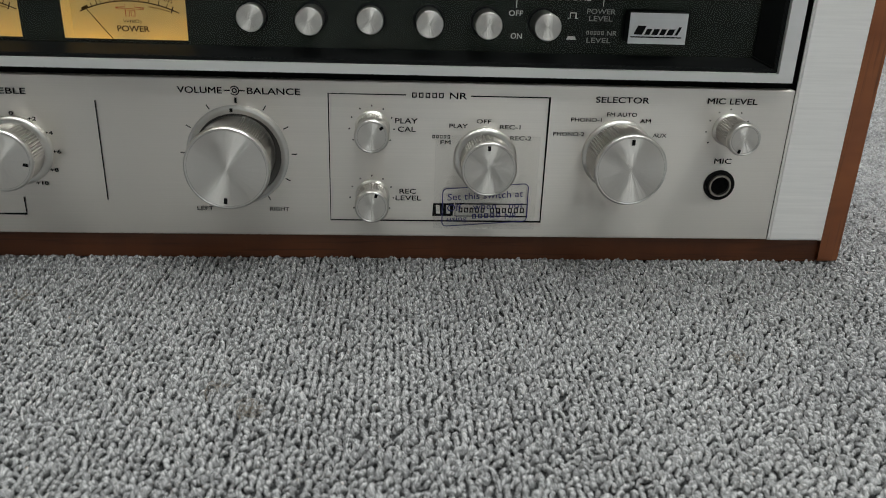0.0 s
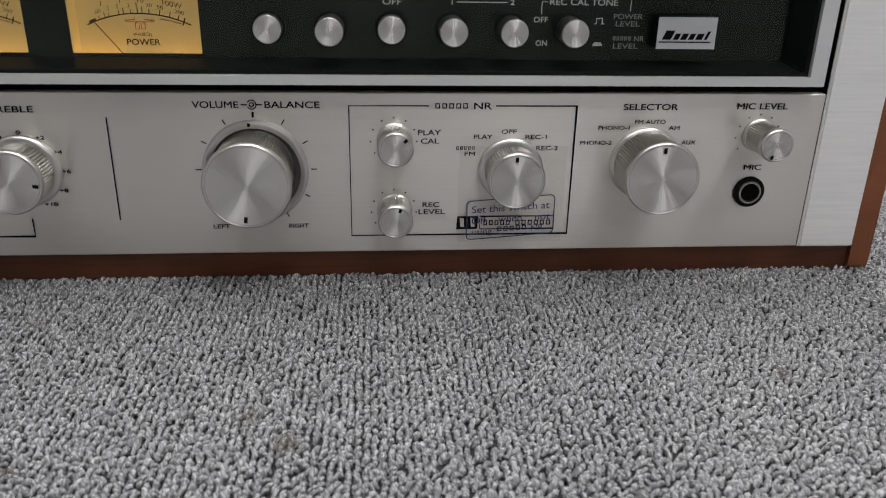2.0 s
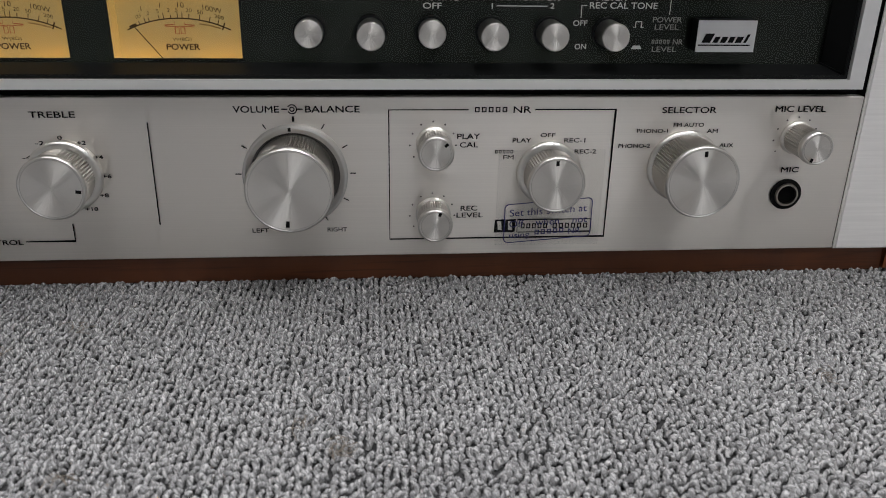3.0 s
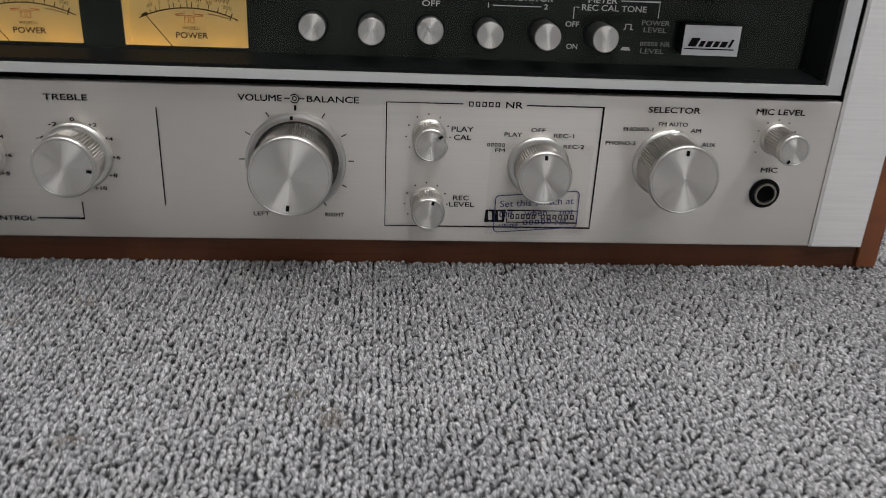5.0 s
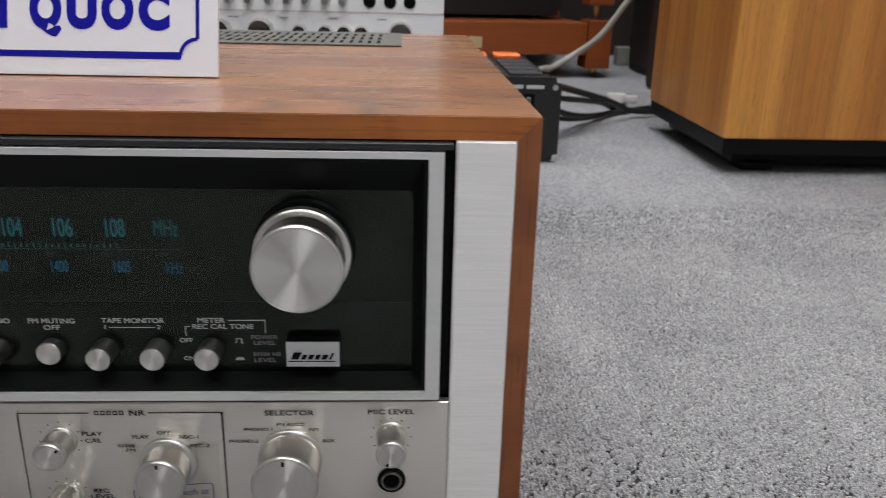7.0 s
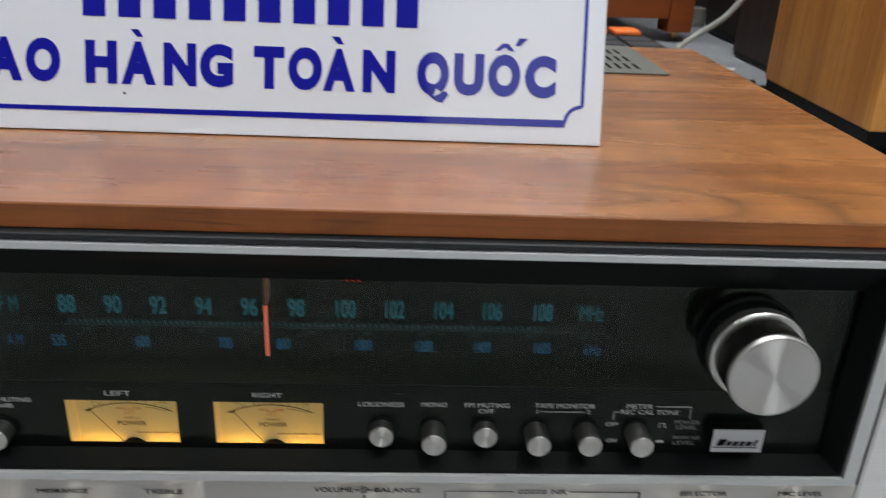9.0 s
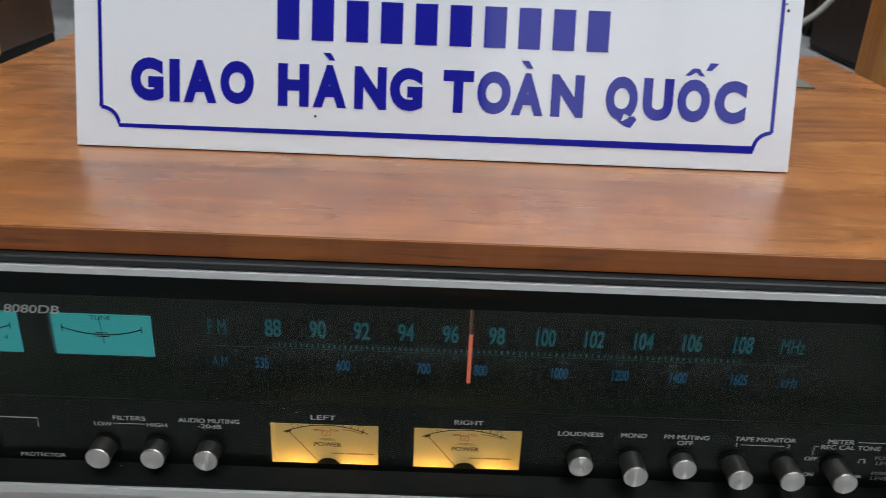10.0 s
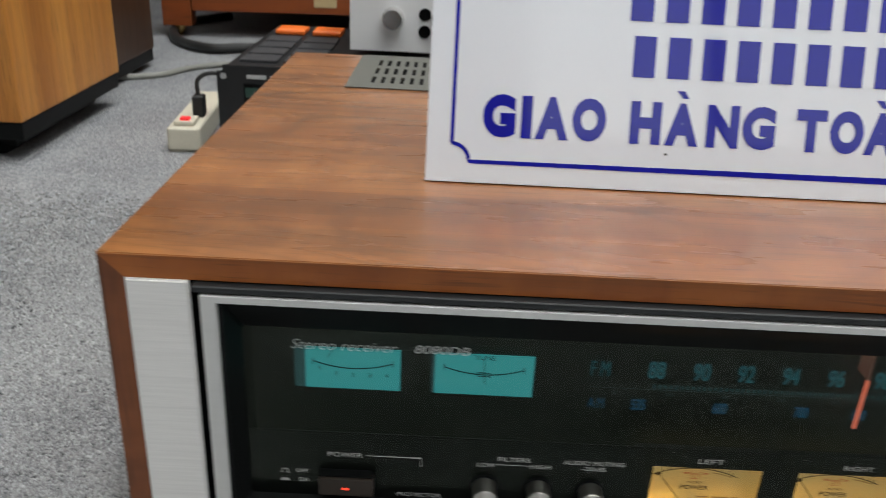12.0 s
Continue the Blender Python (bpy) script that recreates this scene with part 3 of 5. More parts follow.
part("dial_bezel", bz, BEZEL_BLACK, recv, "black sloping bezel")
glass = part("dial_glass", box(-0.2262, 0.2262, 0.0070, 0.0082, 0.0776, 0.1537), GLASS, recv, "dark glossy dial glass")
glass.visible_shadow = False
glass.data.materials.append(GLASS_BACK)
for f in glass.data.polygons:
    f.material_index = 0 if f.normal.y < -0.9 else 1
board = part("dial_board", box(-0.2262, 0.2262, 0.0240, 0.0265, 0.0776, 0.1620), BOARD, recv, "black tuning scale board")

GY = 0.0067     # print on the glass
DY = 0.0236     # print on the dial board
PY = -0.00025   # print on the front plate

# dial scale
lettering("F M", -0.0970, -0.0900, 0.1315, 0.0066, DY, DIAL_CYAN, board)
STATIONS = [("88", -0.0720), ("90", -0.0548), ("92", -0.0379), ("94", -0.0208), ("96", -0.0036), ("98", 0.0142), ("100", 0.0332), ("102", 0.0520), ("104", 0.0711), ("106", 0.0900), ("108", 0.1098)]
for n, x in STATIONS:
    w = 0.0030 if len(n) == 2 else 0.0036
    lettering(n, x - w, x + w, 0.1320, 0.0074, DY, DIAL_CYAN, board, weight=0.016)
lettering("MHz", 0.1245, 0.1338, 0.1320, 0.0066, DY, DIAL_CYAN, board)
for i in range(len(STATIONS) - 1):
    (n0, xa), (n1, xb) = STATIONS[i], STATIONS[i + 1]
    for k in range(8 if i < 9 else 9):
        x = xa + (xb - xa) * k / 8
        tall = 0.0015 if k % 4 else 0.0019
        part("tick", flat([(x - 0.00022, 0.1246 - tall / 2), (x + 0.00022, 0.1246 - tall / 2), (x + 0.00022, 0.1246 + tall / 2), (x - 0.00022, 0.1246 + tall / 2)], DY), DIAL_TICK if k % 4 else DIAL_CYAN, board)
part("scale_line", stroke([(-0.0965, 0.1232), (0.1350, 0.1232)], DY, 0.00025), DIAL_FAINT, board)
for k in range(11):
    x = -0.0868 + 0.02135 * k
    w = 0.0008 if k == 0 else (0.0022 if k == 10 else 0.0015)
    lettering(str(10 * k), x - w, x + w, 0.1212, 0.0014, DY, DIAL_FAINT, board)
lettering("A M", -0.0965, -0.0905, 0.1160, 0.0046, DY, DIAL_BLUE, board)
for n, x in (("535", -0.0770), ("600", -0.0452), ("700", -0.0136), ("800", 0.0088), ("1000", 0.0400), ("1200", 0.0640), ("1400", 0.0870), ("1605", 0.1110)):
    w = 0.0026 if len(n) == 3 else 0.0032
    lettering(n, x - w, x + w, 0.1160, 0.0048, DY, DIAL_BLUE, board, weight=0.016)
lettering("kHz", 0.1280, 0.1345, 0.1156, 0.0048, DY, DIAL_BLUE, board)
lettering("FM", 0.0335, 0.0385, 0.1455, 0.0036, DY, FM_RED, board)
pointer = part("tuning_pointer", box(0.0032, 0.0045, 0.0160, 0.0168, 0.1150, 0.1365), NEEDLE_RED, recv, "lit orange-red tuning pointer")
part("stem", box(0.0034, 0.0043, 0.0161, 0.0240, 0.1365, 0.1560), NEEDLE_DIM, pointer)

# two cyan meters behind the dial
for nm, x0, x1 in (("signal_meter", -0.2060, -0.1697), ("tuning_meter", -0.1565, -0.1187)):
    me = part(nm, box(x0, x1, 0.0232, 0.0238, 0.1172, 0.1352), CYAN_FACE, recv, "backlit cyan meter window")
    wide = 0.0042 if nm == "signal_meter" else 0.0012
    # the strip's own faint glow stands in for meter light on the side wall
    part("window_side", box(x0 - wide, x0 - 0.0001, 0.0234, 0.0239, 0.1172, 0.1352), CYAN_WALL, me, "side wall of the meter window, given a glow for the light on it")
    cx = (x0 + x1) / 2
    arc_pts = arc(cx, 0.1690, 0.0425, 270 - 21, 270 + 21)
    part("scale_arc", stroke(arc_pts, 0.0230, 0.0005), PRINT_BLACK, me)
    for a in (arc_pts[0], arc_pts[-1]):
        part("tick", stroke([(a[0], a[1] - 0.0016), (a[0], a[1] + 0.0014)], 0.0229, 0.0004), PRINT_BLACK, me)
    if nm == "signal_meter":
        for k in range(4):
            x, w = x0 + 0.0118 + 0.0064 * k, 0.00022 if k == 0 else 0.0007
            lettering(str(k + 1), x - w, x + w, 0.1240 - 0.0003 * math.sin(k), 0.0018, 0.0230, PRINT_BLACK, me)
        lettering("S", x0 + 0.0048, x0 + 0.0060, 0.1262, 0.0016, 0.0230, PRINT_BLACK, me)
        part("needle", stroke([(x0 + 0.0085, 0.1310), (x0 + 0.0110, 0.1352)], 0.0226, 0.0003), PRINT_BLACK, me)
    else:
        lettering("TUNE", cx - 0.0040, cx + 0.0040, 0.1340, 0.0018, 0.0230, PRINT_BLACK, me)
        part("centre_box", stroke([(cx - 0.0024, 0.1258), (cx + 0.0024, 0.1258), (cx + 0.0024, 0.1274), (cx - 0.0024, 0.1274), (cx - 0.0024, 0.1258)], 0.0229, 0.0003), PRINT_BLACK, me)
        part("needle", stroke([(cx + 0.0004, 0.1225), (cx - 0.0004, 0.1345)], 0.0226, 0.0003), PRINT_BLACK, me)

# black mask along the foot of the glass, with two meter windows
mask = bmesh.new()
mx_, mz_ = (-0.2262, -0.0717, -0.0301, -0.0162, 0.0254, 0.2262), (0.0640, 0.0799, 0.0990, 0.1075)
mg = [[mask.verts.new((x, 0.0088, z)) for x in mx_] for z in mz_]
for j in range(3):
    for i in range(5):
        if not (j == 1 and i in (1, 3)):
            mask.faces.new((mg[j][i], mg[j][i + 1], mg[j + 1][i + 1], mg[j + 1][i]))
ext = bmesh.ops.extrude_face_region(mask, geom=list(mask.faces))
bmesh.ops.translate(mask, verts=[g for g in ext["geom"] if isinstance(g, bmesh.types.BMVert)], vec=(0, -0.0004, 0))
bmesh.ops.recalc_face_normals(mask, faces=mask.faces)
part("window_mask", mask, MASK, recv, "black mask behind the dial glass")

# two amber power meters: a window mask behind the glass, the printed face deeper inside
for side, x0 in (("LEFT", -0.0717), ("RIGHT", -0.0162)):
    x1 = x0 + 0.0416
    wx = (x0 + x1) / 2
    cx, cz, R, fy = wx - 0.0007, 0.0516, 0.0400, 0.0176
    me = part("power_meter", box(x0 - 0.0012, x1 + 0.0060, 0.0178, 0.0190, 0.0645, 0.1005), AMBER_FACE, recv, "backlit amber power meter")
    part("housing", ring_frame((x0 - 0.0012, x1 + 0.0060, 0.0650, 0.1010), (x0 - 0.0003, x1 + 0.0050, 0.0660, 0.0997), 0.0089, 0.0178), AMBER_FACE, me, "amber translucent housing wall")
    part("housing_shell", ring_frame((x0 - 0.0055, x1 + 0.0070, 0.0640, 0.1014), (x0 - 0.0013, x1 + 0.0061, 0.0649, 0.1011), 0.0088, 0.0190), MASK, me, "black outer wall of the meter")
    part("scale_arc", stroke(arc(cx, cz, R, 90 + 25.5, 90 - 25), fy, 0.00042), PRINT_BROWN, me)
    for dx, up in ((-12.9, 1.2), (-11.0, 1.8), (-9.7, 1.2), (-6.4, 1.5), (-4.9, 2.0), (-2.6, 1.2), (-0.4, 1.9), (1.1, 2.1), (3.3, 1.5), (6.7, 1.8), (9.9, 1.8), (12.6, 1.5), (14.5, 1.3)):
        h = math.sqrt(R * R - (dx / 1000) ** 2)
        ux, uz = dx / 1000 / R, h / R
        low = -0.0012 if dx > 14 else 0
        part("tick", stroke([(cx + dx / 1000 + ux * low, cz + h + uz * low), (cx + dx / 1000 + ux * up / 1000, cz + h + uz * up / 1000)], fy, 0.00045 if dx > 14 else 0.00028), PRINT_BROWN, me)
    for text, dx, z, hw, h, tilt in ((".1", -12.5, 0.0945, 0.6, 1.6, 0.3), ("1", -5.8, 0.0957, 0.14, 1.6, 0), ("10", 1.0, 0.0959, 1.05, 1.7, 0), ("100W", 11.2, 0.0946, 3.1, 1.7, -0.2),
                                     (".05", -13.4, 0.0921, 1.1, 1.2, 0.35), (".2", -10.1, 0.0931, 0.6, 1.2, 0.25), (".5", -6.9, 0.0938, 0.55, 1.2, 0.15), ("2", -3.1, 0.0942, 0.45, 1.2, 0),
                                     ("5", -0.6, 0.0943, 0.45, 1.2, 0), ("20", 3.5, 0.0942, 1.0, 1.2, 0), ("50", 7.1, 0.0936, 1.0, 1.2, -0.15), ("200", 13.3, 0.0921, 1.5, 1.2, -0.25)):
        lettering(text, cx + (dx - hw) / 1000, cx + (dx + hw) / 1000, z, h / 1000, fy, PRINT_BROWN, me, tilt=tilt)
    for q in (-1, 1):
        part("red_bracket", stroke([(cx + q * 0.0016, 0.0905), (cx + q * 0.0016, 0.0896), (cx + q * 0.0049, 0.0893), (cx + q * 0.0048, 0.0888), (cx, 0.0890)], fy, 0.00022), PRINT_RED, me)
        part("red_mark", stroke([(cx + q * 0.0003, 0.0865), (cx + q * 0.0016, 0.0865), (cx + q * 0.0016, 0.0885), (cx + q * 0.0003, 0.0885), (cx + q * 0.0003, 0.0865)], fy, 0.00022), PRINT_RED, me)
    lettering("W(8\u03a9)", cx - 0.0028, cx + 0.0035, 0.0846, 0.0015, fy, PRINT_BROWN, me)
    lettering("POWER", cx - 0.0050, cx + 0.0060, 0.0822, 0.0020, fy, PRINT_BROWN, me, weight=0.02)
    part("dotted_line", stroke([(cx + 0.0066, 0.0898), (cx + 0.0100, 0.0893), (cx + 0.0137, 0.0883)], fy, 0.0004), PRINT_TAN, me)
    for a, b in ((0.0020, 0.0072), (0.0082, 0.0150), (0.0160, 0.0192)):
        part("maker_bar", stroke([(cx + a, 0.0778), (cx + b, 0.0778)], fy, 0.0007), PRINT_TAN, me)
    part("needle", stroke([(cx - 0.0148, 0.0892), (cx - 0.0030, 0.0742)], fy - 0.0012, 0.00032), PRINT_BROWN, me)
    part("needle_tip", stroke([(cx - 0.0160, 0.0886), (cx - 0.0138, 0.0896)], fy - 0.0012, 0.0011), PRINT_BROWN, me)
    hub = part("hub_cover", lathe([(0.0042, fy - 0.0030), (0.0054, fy - 0.0030), (0.0054, fy), (0.0042, fy)], 40), BLACK, me, "black ring round the needle pivot", at=(cx + 0.0006, 0, 0.0700))
    part("pivot", lathe([(0.0041, fy - 0.0012), (0.0020, fy - 0.0018), (0, fy - 0.0018)], 32), STEEL, hub)
    lettering(side, wx - 0.0048 - 0.0007 * (side == "RIGHT"), wx + 0.0048 + 0.0007 * (side == "RIGHT"), 0.1034, 0.0021, GY, PRINT_WHITE, glass)

# print on the glass
for text, x0, x1, z, h in (
        ("LOUDNESS", 0.0390, 0.0563, 0.1000, 0.0020), ("MONO", 0.0632, 0.0730, 0.1002, 0.0020), ("FM MUTING", 0.0798, 0.0970, 0.1002, 0.0020),
        ("OFF", 0.0852, 0.0913, 0.0975, 0.0019), ("TAPE MONITOR", 0.1070, 0.1305, 0.1004, 0.0020), ("1", 0.10795, 0.10825, 0.0976, 0.0017),
        ("2", 0.1276, 0.1289, 0.0977, 0.0017), ("METER", 0.1430, 0.1532, 0.1006, 0.0020), ("REC CAL TONE", 0.1409, 0.1640, 0.0980, 0.0020),
        ("OFF", 0.1357, 0.1405, 0.0922, 0.0018), ("ON", 0.1368, 0.1407, 0.0845, 0.0018), ("POWER", 0.1630, 0.1730, 0.0935, 0.0017),
        ("LEVEL", 0.1639, 0.1722, 0.0911, 0.0017), ("NR", 0.1708, 0.1742, 0.0862, 0.0017), ("LEVEL", 0.1637, 0.1723, 0.0837, 0.0017),
        ("POWER", -0.1952, -0.1822, 0.0986, 0.0020), ("PROTECTOR", -0.1690, -0.1518, 0.0812, 0.0017), ("FILTERS", -0.1310, -0.1188, 0.1000, 0.0019),
        ("LOW", -0.1385, -0.1318, 0.0970, 0.0018), ("HIGH", -0.1185, -0.1108, 0.0972, 0.0018), ("AUDIO MUTING", -0.1062, -0.0830, 0.1000, 0.0019),
        ("-20dB", -0.0990, -0.0900, 0.0974, 0.0018), ("OFF", -0.2075, -0.2030, 0.0902, 0.0017), ("ON", -0.2065, -0.2030, 0.0860, 0.0017)):
    grey = PRINT_GREY if text in ("NR",) or (x0 > 0.16 and z < 0.095) else PRINT_WHITE
    lettering(text, x0, x1, z, h, GY, grey, glass, weight=0.012)
lettering("Stereo receiver", -0.2080, -0.1700, 0.1462, 0.0040, GY, PRINT_WHITE, glass, 0.0, 0.35)
lettering("8080DB", -0.1640, -0.1442, 0.1462, 0.0034, GY, PRINT_WHITE, glass, 0.012, 0.2)
for pts in ([(0.1096, 0.0976), (0.1266, 0.0976)], [(0.1545, 0.1006), (0.1685, 0.1006), (0.1685, 0.0952)], [(0.1400, 0.0980), (0.1382, 0.0980), (0.1382, 0.0940)],
            [(-0.1805, 0.0986), (-0.1600, 0.0986), (-0.1600, 0.0945)], [(-0.1312, 0.0974), (-0.1192, 0.0974)]):
    part("print_line", stroke(pts, GY, 0.0003), PRINT_WHITE, glass)
for x, z in ((0.1582, 0.0918), (-0.2118, 0.0898)):
    part("button_sign", stroke([(x - 0.0018, z - 0.0008), (x - 0.0010, z - 0.0008), (x - 0.0010, z + 0.0010), (x + 0.0010, z + 0.0010), (x + 0.0010, z - 0.0008), (x + 0.0018, z - 0.0008)], GY, 0.0003), PRINT_WHITE, glass)
for x, z in ((0.1582, 0.0843), (-0.2118, 0.0858)):
    part("button_sign", flat([(x - 0.0018, z - 0.0006), (x + 0.0018, z - 0.0006), (x + 0.0012, z + 0.0006), (x - 0.0012, z + 0.0006)], GY), PRINT_WHITE, glass)

# push buttons
for x, tip in ((0.0480, 0.0006), (0.0680, -0.0042), (0.0880, 0.0010), (0.1080, -0.0040), (0.1278, -0.0038), (0.1478, -0.0040), (-0.1354, -0.0020), (-0.1150, -0.0012), (-0.0950, -0.0012)):
    b = part("push_button", lathe([(0.0045, 0.0070), (0.0045, tip + 0.0009)], 36), BUTTON_SIDE, recv, "small aluminium push button", True, (x, 0, 0.0890 if x > 0 else 0.0870))
    part("button_rim", lathe([(0.0045, tip + 0.0009), (0.0046, tip + 0.0005), (0.0044, tip + 0.0001), (0.0042, tip)], 36), ALU_EDGE, b, smooth=True)
    part("button_face", lathe([(0.0042, tip), (0, tip - 0.00001)], 36), ALU_FACE, b)
    part("collar", lathe([(0.0054, 0.0069), (0.0054, 0.0060), (0.0047, 0.0058), (0.0047, 0.0069)], 32), BLACK, b, smooth=True)

# power rocker
pw = part("power_switch", box(-0.1984, -0.1776, 0.0022, 0.0069, 0.0826, 0.0906, 0.0008), plain("dark_brown_switch", (0.03, 0.022, 0.016), 0.35), recv, "dark brown power rocker with red light")
part("switch_light", box(-0.1894, -0.1870, 0.0019, 0.0026, 0.0858, 0.0866), LED_RED, pw)
part("switch_top", box(-0.1982, -0.1778, 0.0030, 0.0069, 0.0908, 0.0916, 0.0003), BLACK, pw)

# badge with a plain slanted maker's mark
bd = part("badge", box(0.1768, 0.1972, 0.0015, 0.0069, 0.0836, 0.0942, 0.0003, 1), BLACK, recv, "silver name badge")
part("badge_face", box(0.1769, 0.1971, 0.0012, 0.0016, 0.0837, 0.0941), brushed("badge_silver", (0.8, 0.8, 0.8), 0.45, 0.3), bd)
for k, (bx, bw, bh) in enumerate(((0.1785, 0.0030, 0.0030), (0.1823, 0.0018, 0.0020), (0.1848, 0.0020, 0.0020), (0.1875, 0.0018, 0.0020), (0.1900, 0.0022, 0.0020), (0.1930, 0.0010, 0.0028))):
    part("mark_bar", flat([(bx, 0.0868), (bx + bw, 0.0868), (bx + bw + bh * 0.45, 0.0868 + bh), (bx + bh * 0.45, 0.0868 + bh)], 0.0010), PRINT_BLACK, bd)
part("mark_line", stroke([(0.1775, 0.0860), (0.1955, 0.0860)], 0.0010, 0.0004), PRINT_BLACK, bd)


def blocks(n, x0, x1, z0, z1, y, material, parent, rise=0.0):
    """A blanked-out word: n small open blocks in a row."""
    step = (x1 - x0) / n
    for k in range(n):
        a, b, up, w = x0 + step * (k + 0.16), x0 + step * (k + 0.84), rise * (k + 0.5) / n, (z1 - z0) * 0.2
        part("word_block", ring_frame((a, b, z0 + up, z1 + up), (a + w, b - w, z0 + up + w, z1 + up - w), y, y + 0.00005), material, parent)


# knobs
def knob(name, label, x, z, r, tip, mark, collar=1.1, depth=0.003, dark=False, base=0.0, n=200, band=0.0018, neck=0.95):
    """A flange, a ribbed body, a polished band and a spun face with a fine raised rim."""
    f, e = r * collar, base - depth
    k = part(name, lathe([(f - 0.0004, base), (f, base - 0.0004), (f, e + 0.0008), (f - 0.0005, e + 0.0002), (f - 0.0012, e), (r * neck - 0.0003, e)], 72), ALU_EDGE, recv, label, True, (x, 0, z))
    part("knurl", lathe([(r * neck, e + 0.0003), (r * neck, tip + band)], n, teeth=(0, 1)), DARK_KNURL if dark else ALU_KNURL, k)
    part("rim", lathe([(r * neck - 0.0002, tip + band + 0.0003), (r - 0.0003, tip + band), (r, tip + band - 0.0003), (r, tip + 0.0007), (r - 0.00035, tip + 0.0001), (r - 0.0006, tip - 0.00005), (r - 0.0009, tip + 0.0001)], 72), ALU_EDGE, k, smooth=True)
    part("face", lathe([(r - 0.0009, tip + 0.0001), (r * 0.5, tip + 0.00008), (0, tip + 0.00007)], 72), ALU_FACE, k)
    part("groove", lathe([(r - 0.00121, tip + 0.00004), (r - 0.00106, tip + 0.00004)], 72), ALU_KNURL, k)
    if mark is not None:
        a = radians(mark)
        c, s = math.cos(a), math.sin(a)
        m1, hw = r * 0.86, 0.00042 + r * 0.012
        m0 = m1 - 0.0009 - r * 0.085
        pts = [(c * m0 + s * hw, s * m0 - c * hw), (c * m1 + s * hw, s * m1 - c * hw), (c * m1 - s * hw, s * m1 + c * hw), (c * m0 - s * hw, s * m0 + c * hw)]
        part("pointer_mark", flat(pts, tip - 0.00015), PRINT_BLACK, k)
    return k


vol = knob("volume_knob", "large spun aluminium volume knob", 0.0413, 0.0432, 0.0142, -0.0215, -95, 0.93, 0.003, n=210, band=0.0022)
bal = part("balance_ring", lathe([(0.0174, 0.0), (0.0177, -0.0004), (0.0177, -0.0026), (0.0173, -0.0032), (0.0167, -0.0034), (0.0152, -0.0028), (0.0151, -0.0006)], 96), ALU_RING, vol, "silver balance ring", True)
bal.location = (0.0003, 0, -0.0010)
# dark disc gives the gap round the knob its shade by colour
part("ring_gap", lathe([(0.0152, -0.0009), (0, -0.0009)], 64), DARK_KNURL, bal, "dark disc standing for the shade in the gap inside the ring")
part("ring_mark", flat([(-0.0012, 0.0149), (-0.0002, 0.0149), (-0.0002, 0.0162), (-0.0012, 0.0162)], -0.0037), PRINT_BLACK, vol)
knob("selector_knob", "spun aluminium input selector knob", 0.1773, 0.0443, 0.0126, -0.0200, 92, 1.02, 0.0026, n=150, band=0.0018)
knob("noise_reduction_knob", "spun aluminium rotary knob", 0.1292, 0.0423, 0.0098, -0.0150, 92, 1.15, 0.0030, n=124)
for nm, x, mk in (("treble_knob", -0.0343, -8), ("midrange_knob", -0.0708, 132), ("bass_knob", -0.1075, 60)):
    knob(nm, "ribbed aluminium tone knob", x, 0.0426, 0.0108, -0.0145, mk, 1.13, 0.0032, n=120, band=0.0016)
knob("play_calibration_knob", "small aluminium level knob", 0.0888, 0.0527, 0.0060, -0.0130, 42, 1.03, 0.0022, n=80, band=0.0026, neck=0.93)
knob("record_level_knob", "small aluminium level knob", 0.0888, 0.0274, 0.0060, -0.0130, 70, 1.03, 0.0022, n=80, band=0.0026, neck=0.93)
knob("mic_level_knob", "small aluminium level knob", 0.2172, 0.0544, 0.0058, -0.0155, -110, 1.03, 0.0022, n=80, band=0.0026, neck=0.93)
tune = knob("tuning_knob", "large spun aluminium tuning knob", 0.1847, 0.1304, 0.0162, -0.0182, None, 1.10, 0.0052, neck=0.97, dark=True, base=0.0005, n=240, band=0.0022)
part("collar", lathe([(0.0190, 0.0069), (0.0178, 0.0060), (0.0172, 0.0012)], 64), BLACK, tune, "black collar behind the knob", True)

# microphone socket
jack = part("mic_socket", lathe([(0.0057, 0.0), (0.0057, -0.0008), (0.0043, -0.0010)], 40), PRINT_BLACK, recv, "microphone jack socket with metal rim", True, (0.2172, 0, 0.0332))
part("socket_rim", lathe([(0.0044, -0.0006), (0.0041, -0.0017), (0.0035, -0.0017), (0.0033, -0.0002)], 40), SOCKET_METAL, jack, smooth=True)
part("socket_hole", lathe([(0.0034, -0.0006), (0, -0.0006)], 32), BLACK_DEEP, jack)

